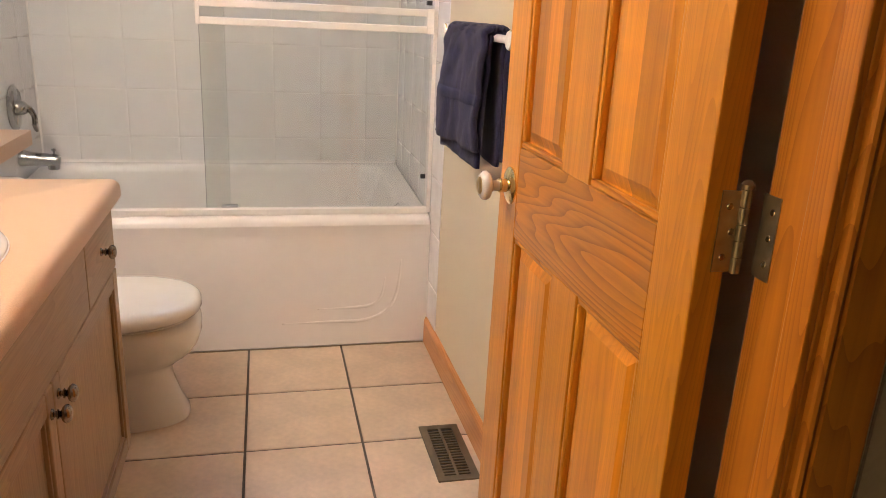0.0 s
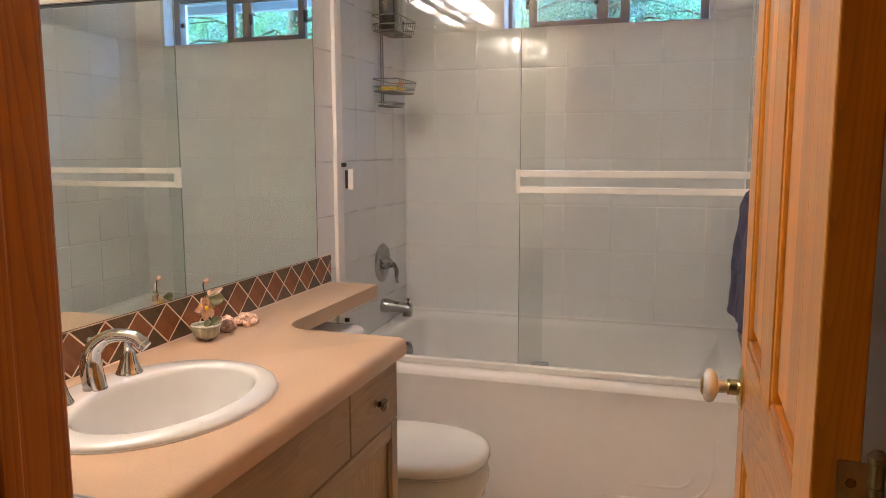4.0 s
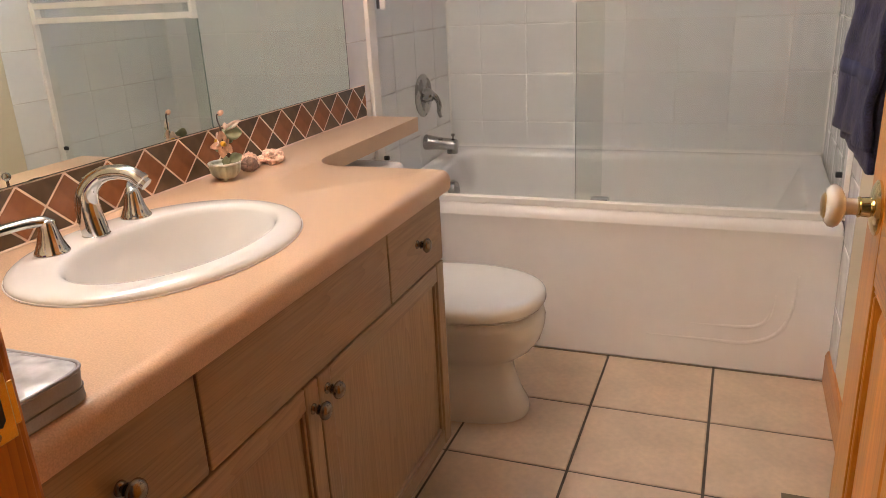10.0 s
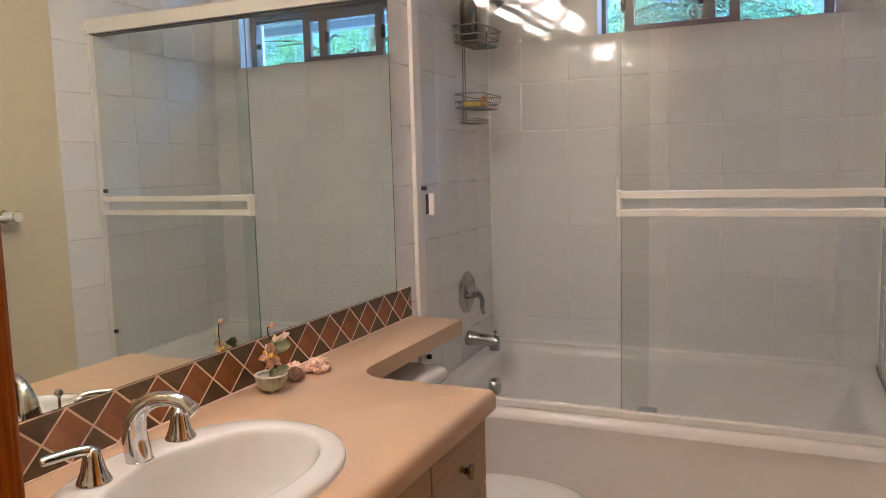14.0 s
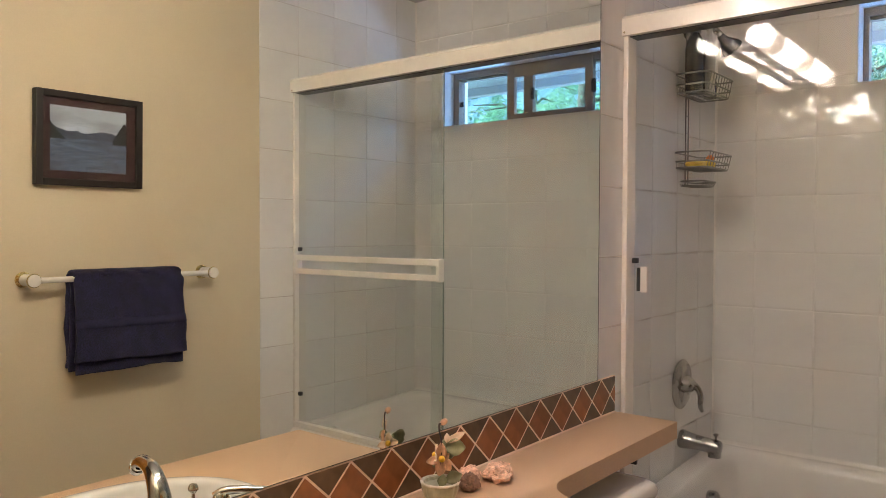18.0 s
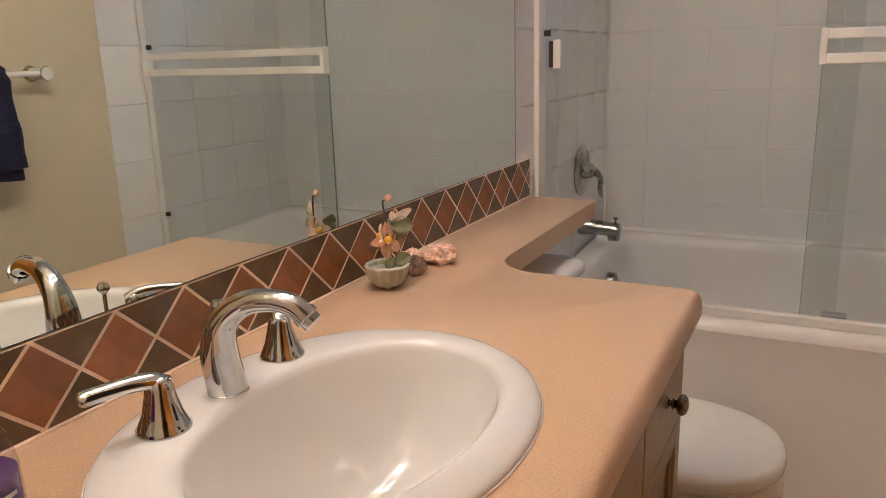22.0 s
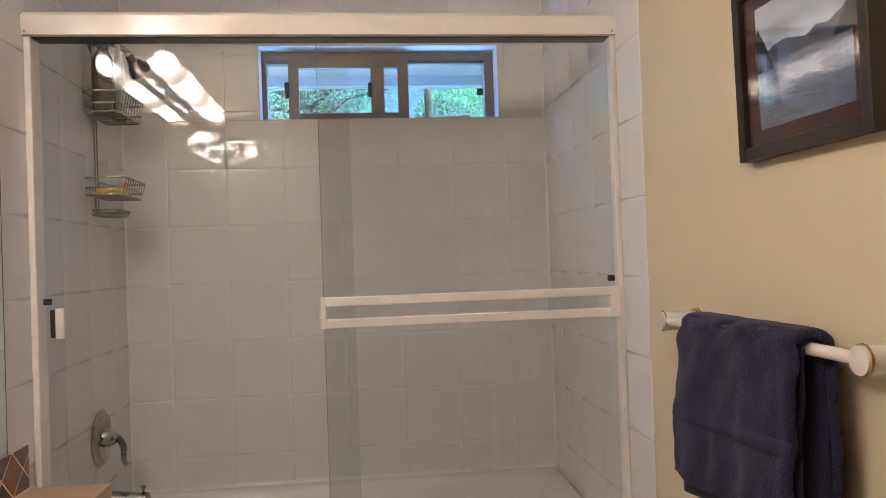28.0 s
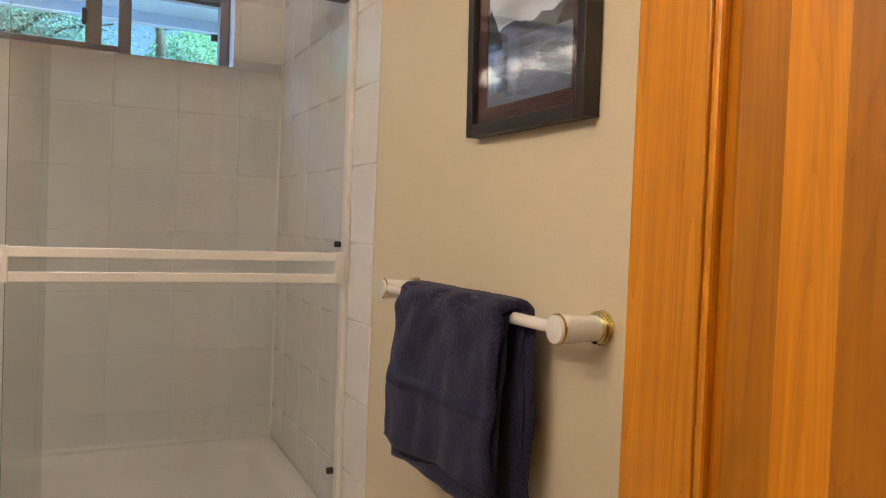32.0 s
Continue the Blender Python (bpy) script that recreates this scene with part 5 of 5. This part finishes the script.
part("soap_dish", basket(0.014, 0.085, 2.48, 2.60, ((1.497, 0.0), (1.512, 0.01)), 9), WIRE, caddy, "small wire soap dish", smooth=60)
def bottle(name, x, y, z, r, h, mat, label, sq=0.6, cap=None, cap_h=0.03):
    t = thing(name, (x, y, z), label, "bottle")
    part("body", lathe([(r * 0.9, 0.0), (r, 0.008), (r, h * 0.72), (r * 0.85, h * 0.86), (r * 0.4, h)], (x, y, z), (0, 0, 1), 20, (sq, 1)), mat, t, smooth=40)
    part("cap", lathe([(r * 0.45, h), (r * 0.45, h + cap_h), (r * 0.3, h + cap_h + 0.003), (0, h + cap_h + 0.003)], (x, y, z), (0, 0, 1), 14), cap or mat, t, smooth=40)
    return t
bottle("shampoo_bottle", 0.058, 2.487, 1.806, 0.042, 0.20, BOTTLE_K, "tall black shampoo bottle standing in the caddy", 0.75, BOTTLE_G, 0.02)
bottle("lotion_bottle", 0.080, 2.560, 1.806, 0.019, 0.20, BOTTLE_W, "slim pale grey bottle standing in the caddy", 1.0, BOTTLE_W, 0.03)
bottle("shampoo_bottle", 0.066, 2.608, 1.806, 0.026, 0.075, BOTTLE_B, "small dark blue bottle in the caddy", 0.8, NICKEL, 0.02)
solid("soap_bar", rings([round_rect(0.035, 0.085, 2.465, 2.525, 0.018, 1.558), round_rect(0.03, 0.09, 2.46, 2.53, 0.02, 1.57), round_rect(0.036, 0.084, 2.466, 2.524, 0.018, 1.582)]), DUCKY, "yellow bar of soap in the wire caddy", "soap", smooth=50)
duck = thing("bath_toy", (0.07, 2.59, 1.558), "small yellow and orange bath toy in the caddy", "toy")
part("body", lathe([(0.01, 0.0), (0.022, 0.008), (0.024, 0.018), (0.016, 0.03), (0.0, 0.034)], (0.07, 2.59, 1.558), (0, 0, 1), 14, (1, 1.3)), DUCKY, duck, smooth=True)
part("head", lathe([(0.006, 0.0), (0.014, 0.008), (0.014, 0.018), (0.006, 0.025), (0.0, 0.026)], (0.07, 2.606, 1.582), (0, 0, 1), 12), SOAPO, duck, smooth=True)

# ---- things on the counter ----
pot = thing("stone_orchid", (0.085, 1.105, CT), "carved stone orchid in a pale green pot", "ornament")
PX_, PY_ = 0.085, 1.105
def lobed(r, z, n=112, lobes=14, amp=0.06):
    return [Vector((PX_ + r * (1 + amp * abs(math.sin(lobes * k * math.pi / n))) * math.cos(k * 2 * math.pi / n), PY_ + r * (1 + amp * abs(math.sin(lobes * k * math.pi / n))) * math.sin(k * 2 * math.pi / n), CT + z)) for k in range(n)]
part("pot", rings([lobed(0.016, 0.005), lobed(0.022, 0.006), lobed(0.030, 0.014), lobed(0.034, 0.026), lobed(0.0358, 0.0385), lobed(0.0345, 0.040), lobed(0.031, 0.040), lobed(0.030, 0.034)]), JADE, pot, "ribbed pale green stone pot", smooth=50)
part("pot_rim", tube(lobed(0.0356, 0.0405, amp=0.035), 0.0026, 8, closed=True), RIMW, pot, "pale worn rim", smooth=True)
for k in range(3):
    a = radians(-55 + 120 * k)
    part("foot", lathe([(0.004, 0.0), (0.0055, 0.002), (0.0065, 0.009), (0.0, 0.010)], (PX_ + 0.017 * math.cos(a), PY_ + 0.017 * math.sin(a), CT), (0, 0, 1), 10), JADE, pot, smooth=50)
sb = Vector((PX_, PY_ + 0.004, CT + 0.034))
stem_pts = smooth_path([sb, sb + Vector((0.002, -0.005, 0.04)), sb + Vector((0.003, -0.003, 0.08)), sb + Vector((0.0, -0.007, 0.104)), sb + Vector((-0.001, -0.007, 0.117)), sb + Vector((0.0, -0.002, 0.119))], 4)
part("stem", tube(stem_pts, 0.0017, 6), STEM, pot, "dark wire stem", smooth=True)
part("bud", lathe([(0.0018, -0.002), (0.0048, 0.001), (0.0062, 0.005), (0.0058, 0.010), (0.0042, 0.0135), (0.0, 0.0145)], sb + Vector((0.0, -0.001, 0.1185)), (0.2, 0.75, 0.35), 14), PETAL, pot, "peach bud", smooth=True)
def petal(o, d, up, length, width, mat, name, label=""):
    """A cupped petal or leaf from o along d."""
    d, up = Vector(d).normalized(), Vector(up).normalized()
    s = d.cross(up).normalized()
    up = s.cross(d)
    bm = bmesh.new()
    grid = []
    for side in (1, -1):
        g = []
        for i in range(9):
            u = i / 8
            w = width * (math.sin(math.pi * (0.06 + 0.86 * u ** 1.15)) + 0.04)
            g.append([bm.verts.new(Vector(o) + d * length * u + s * w * v + up * (0.30 * length * u * u * -1 + v * v * width * 0.42 - 0.10 * length * max(0.0, u - 0.7) + side * 0.0009)) for v in (-1, -0.5, 0, 0.5, 1)])
        grid.append(g)
    for g in grid:
        for i in range(8):
            for j in range(4):
                bm.faces.new((g[i][j], g[i + 1][j], g[i + 1][j + 1], g[i][j + 1]))
    a, b = grid
    rim = [(i, 0) for i in range(9)] + [(8, j) for j in range(1, 5)] + [(i, 4) for i in range(7, -1, -1)] + [(0, j) for j in (3, 2, 1)]
    for k in range(len(rim)):
        (i, j), (m_, n_) = rim[k], rim[(k + 1) % len(rim)]
        bm.faces.new((a[i][j], a[m_][n_], b[m_][n_], b[i][j]))
    return part(name, bm, mat, pot, label, smooth=True)
RT, FC = Vector((0.82, 0.57, 0.0)), Vector((0.57, -0.80, 0.25))      # across the flower, and the way it faces
fo = sb + Vector((0.002, -0.001, 0.050))
for side, rise, ln, wd in ((-1.0, -0.22, 0.034, 0.0085), (-0.15, -1.0, 0.036, 0.0105), (0.60, -0.75, 0.030, 0.0100), (-0.05, 1.0, 0.036, 0.0100), (0.75, 0.55, 0.020, 0.0070)):
    d_ = RT * side + Vector((0, 0, rise)) + FC * 0.45
    petal(fo, d_, FC, ln * 0.86, wd, PETAL, "petal", "peach stone petal")
part("flower_bead", lathe([(0.0, -0.006), (0.006, -0.003), (0.0068, 0.001), (0.0045, 0.006), (0.0, 0.007)], fo + FC * 0.007, FC, 12), YELLOW, pot, "yellow bead", smooth=True)
fo2 = sb + Vector((0.004, 0.004, 0.082))
for side, rise, ln, wd in ((0.7, 0.55, 0.022, 0.0065), (1.0, 0.62, 0.036, 0.0072), (-0.1, 1.0, 0.016, 0.006)):
    petal(fo2 + RT * 0.006, RT * side + Vector((0, 0, rise)) + FC * 0.2, FC, ln, wd, PETALC, "petal", "cream stone petal")
for o_, side, rise, ln, wd in ((Vector((0.006, 0.006, 0.074)), 1.0, -0.05, 0.036, 0.016), (Vector((0.004, 0.006, 0.066)), 0.75, -0.7, 0.020, 0.009), (Vector((0.010, 0.004, 0.008)), 0.9, 0.42, 0.030, 0.013),
                              (Vector((0.006, -0.008, 0.0)), 0.15, 0.8, 0.022, 0.009), (Vector((-0.006, 0.002, 0.03)), -0.5, 0.7, 0.024, 0.009)):
    petal(sb + o_, RT * side + Vector((0, 0, rise)) + FC * 0.25, FC, ln, wd, LEAFM, "leaf", "dull green stone leaf")

BK = Vector((-0.75, -0.62, 0.2))             # a second bloom that faces the mirror
fb = sb + Vector((-0.006, -0.004, 0.056))
for side, rise in ((-0.9, -0.2), (0.2, -1.0), (0.9, 0.1), (0.1, 1.0)):
    petal(fb, Vector((-0.62, 0.78, 0)) * side + Vector((0, 0, rise)) + BK * 0.4, BK, 0.021, 0.0075, PETALC, "petal", "cream stone petal")
part("flower_bead", lathe([(0.0, -0.005), (0.005, -0.003), (0.006, 0.001), (0.004, 0.005), (0.0, 0.006)], fb + BK * 0.006, BK, 12), YELLOW, pot, "yellow bead", smooth=True)
petal(sb + Vector((-0.004, 0.010, 0.07)), Vector((-0.35, 0.8, -0.25)), BK, 0.034, 0.015, LEAFM, "leaf", "dull green stone leaf")

def stone(x, y, r, sq, seed, mat, label, rough=0.35):
    bm = bmesh.new()
    bmesh.ops.create_icosphere(bm, subdivisions=4, radius=1.0)
    for v in bm.verts:
        n1 = noise.noise(v.co * 1.7 + Vector((seed, 0, 0))) * rough
        n2 = noise.noise(v.co * 5.0 + Vector((0, seed, 0))) * rough * 0.45
        n3 = noise.noise(v.co * 12.0 + Vector((0, 0, seed))) * rough * 0.38
        v.co *= 1 + n1 + n2 + n3
        v.co = Vector((v.co.x * r * sq[0], v.co.y * r * sq[1], max(v.co.z, -0.72) * r * sq[2]))
    zmin = min(v.co.z for v in bm.verts)
    for v in bm.verts:
        v.co += Vector((x, y, CT - zmin))
    return solid("stone", bm, mat, label, "stone", smooth=30)
stone(0.0985, 1.284, 0.029, (1.0, 1.15, 0.72), 2.0, ROCKP, "rough pink crystal stone on the counter", 0.36)
stone(0.068, 1.222, 0.023, (1.0, 1.1, 0.95), 7.0, ROCKP, "rough pink crystal stone by the backsplash", 0.36)
stone(0.088, 1.196, 0.0205, (1.0, 1.0, 0.95), 5.0, ROCKB, "dark brown rough stone beside the pot", 0.25)

pouch = thing("toiletry_pouch", (0.51, 0.13, CT), "clear and grey zipped pouch on the counter", "pouch")
def pouch_ring(e, z):
    return round_rect(0.43 + e, 0.570 - e, Y0 + 0.006 + e, 0.200 - e, 0.022, CT + z, 5)
part("side_band", rings([pouch_ring(0.004, 0.0), pouch_ring(0.0, 0.004), pouch_ring(0.001, 0.020), pouch_ring(0.0, 0.036), pouch_ring(0.003, 0.040)]), POUCH, pouch, "grey fabric sides", smooth=40)
for z, r_, mat_ in ((0.0395, 0.0022, POUCH), (0.018, 0.0012, BOTTLE_G)):
    part("piping", tube(pouch_ring(0.0005, z), r_, 6, closed=True), mat_, pouch, "grey seam" if mat_ is POUCH else "dark zip line", smooth=True)
part("clear_top", rings([pouch_ring(0.004, 0.040), pouch_ring(0.012, 0.043), pouch_ring(0.035, 0.046)]), POUCHC, pouch, "clear crinkled vinyl top", smooth=60)

soap = thing("soap_bottle", (0.150, 0.343, CT), "clear purple hand soap bottle on the counter", "bottle")
SOX, SOY = 0.150, 0.343
part("liquid", lathe([(0.029, 0.002), (0.0325, 0.006), (0.0345, 0.03), (0.0338, 0.066), (0.0, 0.067)], (SOX, SOY, CT), (0, 0, 1), 28), PURPLE, soap, "purple soap inside", smooth=50)
part("body", lathe([(0.030, 0.0), (0.034, 0.004), (0.036, 0.03), (0.035, 0.07), (0.030, 0.095), (0.018, 0.113), (0.013, 0.119), (0.012, 0.125), (0.0, 0.125)], (SOX, SOY, CT), (0, 0, 1), 28), CLEARP, soap, "clear plastic shell", smooth=50)
part("pump", join(lathe([(0.014, 0.125), (0.014, 0.138), (0.005, 0.142), (0.005, 0.165), (0.011, 0.168), (0.011, 0.176), (0.0, 0.178)], (SOX, SOY, CT), (0, 0, 1), 16), tube([(SOX, SOY, CT + 0.172), (SOX + 0.04, SOY, CT + 0.168)], 0.004, 8)), LABELW, soap, "white pump", smooth=40)
for z, w in ((0.052, 34), (0.044, 24)):
    bm = bmesh.new()
    cols = []
    for k in range(9):
        a = radians(-10 + w * (k / 8))
        cols.append([bm.verts.new((SOX + 0.0362 * math.cos(a), SOY + 0.0362 * math.sin(a), CT + z + dz)) for dz in (0, 0.004)])
    for a, b in zip(cols, cols[1:]):
        bm.faces.new((a[0], b[0], b[1], a[1]))
    part("print_line", bm, LABELW, soap, "pale printed line")

# ---- outside the window ----
# out of view; pale so that sunlight bounces up to the soffit
solid("ground", box(-120, 120, YB + 0.2, 240, -0.9, -0.6), GROUNDM, "unseen ground, made pale to bounce sun onto the eave", kind="structure")
eave = thing("eave", (0.9, 3.5, 2.2), "pale blue-white eave outside the window", kind="structure")
part("soffit", prism([(YB + 0.2, 2.40), (3.92, 2.262), (3.92, 2.30), (YB + 0.2, 2.44)], "x", -3, 5), SOFFIT, eave)
part("fascia", box(-3, 5, 3.92, 3.95, 2.212, 2.44), GUTTER, eave)
part("gutter_lip", box(-3, 5, 3.914, 3.956, 2.206, 2.212), SOFFIT, eave, "pale gutter edge")

def tree(x, y, h, spread, seed, mat, label, n=14000, low=0.16):
    rng = random.Random(seed)
    t = thing("tree", (x, y, -0.6), label, "tree", "trees outside the window")
    trunk = [Vector((x + 0.12 * math.sin(k * 1.1 + seed), y + 0.1 * math.cos(k * 0.9), -0.6 + h * 0.92 * k / 8)) for k in range(9)]
    bm = tube(trunk, [0.17 * (1 - 0.85 * k / 8) for k in range(9)], 8)
    tips = []
    for k in range(34):
        u = low + (0.96 - low) * rng.random()
        o = trunk[min(8, int(u * 8.6))].copy()
        o.z = -0.6 + h * 0.92 * u
        a = rng.random() * 2 * math.pi
        reach = spread * (1.08 - u) * rng.uniform(0.6, 1.1)
        e = o + Vector((math.cos(a) * reach, math.sin(a) * reach, reach * rng.uniform(-0.25, 0.35)))
        m_ = (o + e) / 2 + Vector((0, 0, 0.12 * reach))
        join(bm, tube([o, m_, e], [0.035, 0.022, 0.008], 5))
        tips.append((o, m_, e))
    part("trunk", bm, BARK, t, "grey trunk and limbs", smooth=60)
    verts, faces = [], []
    for k in range(n):
        o, m_, e = tips[rng.randrange(len(tips))]
        u = rng.random() ** 0.6
        c = o.lerp(e, u) + Vector((rng.gauss(0, 0.22), rng.gauss(0, 0.22), rng.gauss(-0.05, 0.17)))
        s = rng.uniform(0.016, 0.036)
        d = Vector((rng.uniform(-1, 1), rng.uniform(-1, 1), rng.uniform(-0.9, 0.3))).normalized()
        w = d.orthogonal().normalized() * s * 0.42
        up = d.cross(w) * 0.35
        b = len(verts)
        verts += [c, c + d * s * 0.5 + w + up, c + d * s, c + d * s * 0.5 - w + up]
        faces += [(b, b + 1, b + 2), (b, b + 2, b + 3)]
    me = bpy.data.meshes.new("crown")
    me.from_pydata([v - ORIGIN[t.name] for v in verts], [], faces)
    me.materials.append(mat)
    c = new("crown", me)
    c.parent = t
    return t
rng = random.Random(5)
verts, faces = [], []
for k in range(170000):                       # a bank of woods behind the garden
    x = rng.uniform(-12, 16)
    top = 6.5 + 2.2 * noise.noise(Vector((x * 0.35, 0, 4))) + 1.2 * noise.noise(Vector((x * 1.3, 2, 4)))
    z = rng.uniform(0.5, 1) * top if rng.random() < 0.85 else rng.uniform(-0.6, top)
    c = Vector((x, 17.5 + 1.2 * noise.noise(Vector((x * 0.8, z * 0.8, 0))) + rng.uniform(-0.3, 0.3), z - 1.2))
    if noise.noise(Vector((x * 1.6, z * 1.9, 7))) < -0.34:
        continue
    s = rng.uniform(0.04, 0.09)
    d = Vector((rng.uniform(-1, 1), rng.uniform(-1, 1), rng.uniform(-0.9, 0.3))).normalized()
    w = d.orthogonal().normalized() * s * 0.45
    b = len(verts)
    verts += [c, c + d * s * 0.5 + w, c + d * s, c + d * s * 0.5 - w]
    faces += [(b, b + 1, b + 2), (b, b + 2, b + 3)]
me = bpy.data.meshes.new("woods")
me.from_pydata(verts, [], faces)
me.materials.append(LEAF1)
tagged(new("woods", me), "bright green woods behind the garden", "woods", kind="stuff")
tree(0.2, 9.0, 6.0, 2.6, 3, LEAF2, "shaded blue-green conifer beyond the eave", 42000)
tree(3.4, 8.2, 5.6, 2.6, 8, LEAF1, "bright green leafy tree beyond the eave", 42000)
tree(-3.2, 10.5, 6.6, 2.8, 12, LEAF2, "shaded blue-green conifer behind the house", 15000)
tree(2.0, 13.0, 7.5, 3.4, 21, LEAF1, "tall green tree further back", 30000)
tree(6.5, 12.0, 7.0, 3.4, 27, LEAF1, "tall green tree at the garden edge", 26000)

# ---- wall and floor tiles, piece by piece ----
def tile_mesh(name, size, profile, mat):
    """One tile lying in x and y, its face upwards; profile: depth and inset from the back edge to the flat face."""
    h = size / 2
    loops = []
    for z, i in profile:
        loops.append([(-h + i, -h + i, z), (h - i, -h + i, z), (h - i, h - i, z), (-h + i, h - i, z)])
    return mesh_of(name, rings(loops), mat, True)


WT = tile_mesh("wall_tile", 0.2, ((-0.004, 0.0), (-0.0022, 0.0), (-0.0012, 0.0004), (-0.00065, 0.0018), (-0.00028, 0.0040), (-0.00006, 0.0066), (0.0, 0.0095)), WTILE)      # slightly pillowed glaze
FT = tile_mesh("floor_tile", 0.33, ((-0.005, 0.0), (-0.0026, 0.0), (-0.0012, 0.0008), (-0.0003, 0.0024), (0.0, 0.0050)), FTILE)
ZJ = [0.657 + TILE * k for k in range(-4, 10)]


def cuts(joints, lo, hi):
    edges = [lo] + sorted(j for j in joints if lo + 0.012 < j < hi - 0.012) + [hi]
    return list(zip(edges, edges[1:]))


def lay(parent, me, unit, centre, w, h, turn, gap_, side_gap=None):
    ob = new("tile", me)
    ob.parent = parent
    m = Matrix.Translation(Vector(centre) - ORIGIN[parent.name]) @ turn @ Matrix.Diagonal(((w - (side_gap or gap_)) / unit, (h - gap_) / unit, 1, 1))
    ob.matrix_local = m
    return ob


TO_BACK = Matrix(((1, 0, 0, 0), (0, 0, -1, 0), (0, 1, 0, 0), (0, 0, 0, 1)))      # face towards -y
TO_PX = Matrix(((0, 0, 1, 0), (1, 0, 0, 0), (0, 1, 0, 0), (0, 0, 0, 1)))         # face towards +x
TO_MX = Matrix(((0, 0, -1, 0), (-1, 0, 0, 0), (0, 1, 0, 0), (0, 0, 0, 1)))       # face towards -x
GJ = 0.0026

part("grout_bed", box(0.0, W, YB - 0.0005, YB + 0.003, 0.45, WZ0), GROUT, wall_back)
for b in ((0.0, W, WZ1, ZC), (0.0, WX0, WZ0, WZ1), (WX1, W, WZ0, WZ1)):
    part("grout_bed", box(b[0], b[1], YB - 0.0005, YB + 0.003, b[2], b[3]), GROUT, wall_back)
XJ = [0.355 + TILE * k for k in range(-2, 7)]
for z0, z1 in cuts([z for z in ZJ] + [WZ0, WZ1], 0.548, ZC):
    for x0, x1 in cuts(XJ + [WX0, WX1] if WZ0 - 0.001 <= z0 and z1 <= WZ1 + 0.001 else XJ, 0.006, W - 0.006):
        if z0 >= WZ0 - 0.001 and z1 <= WZ1 + 0.001 and x0 >= WX0 - 0.001 and x1 <= WX1 + 0.001:
            continue
        lay(wall_back, WT, 0.2, ((x0 + x1) / 2, YB - 0.002, (z0 + z1) / 2), x1 - x0, z1 - z0, TO_BACK, GJ, 0.0013)
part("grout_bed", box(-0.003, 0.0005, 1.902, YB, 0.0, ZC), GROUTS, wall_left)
YJL = [2.075 + TILE * k for k in range(0, 5)]
for z0, z1 in cuts(ZJ, 0.0, ZC):
    for y0, y1 in cuts(YJL, 1.904, YB - 0.004):
        lay(wall_left, WT, 0.2, (0.003, (y0 + y1) / 2, (z0 + z1) / 2), y1 - y0, z1 - z0, TO_PX, GJ, 0.0011)
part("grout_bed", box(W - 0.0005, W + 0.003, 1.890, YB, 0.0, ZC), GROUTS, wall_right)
YJR = [1.890 + TILE * k for k in range(1, 5)]
for z0, z1 in cuts(ZJ, 0.0, ZC):
    for y0, y1 in cuts(YJR, 1.890, YB - 0.004):
        lay(wall_right, WT, 0.2, (W - 0.003, (y0 + y1) / 2, (z0 + z1) / 2), y1 - y0, z1 - z0, TO_MX, GJ, 0.0011)

# soft caulk in the corners and along the bath
for x, sx in ((0.003, 1), (W - 0.003, -1)):
    part("caulk", prism([(x, YB - 0.001), (x, YB - 0.009), (x + sx * 0.003, YB - 0.0045), (x + sx * 0.007, YB - 0.001)], "z", 0.55, ZC - 0.001), ENAMEL, wall_back, smooth=60)
part("caulk", prism([(YB - 0.002, 0.542), (YB - 0.012, 0.545), (YB - 0.005, 0.549), (YB - 0.002, 0.556)], "x", 0.008, W - 0.008), ENAMEL, wall_back, smooth=60)

FXJ = [0.849 + 0.3405 * k for k in range(-3, 4)]
FYJ = [1.689 + 0.3430 * k for k in range(-6, 3)]
for x0, x1 in cuts(FXJ, 0.0, W):
    for y0, y1 in cuts(FYJ, HY, YT + 0.02):
        lay(floor, FT, 0.33, ((x0 + x1) / 2, (y0 + y1) / 2, 0.0), x1 - x0, y1 - y0, Matrix.Identity(4), 0.0075)
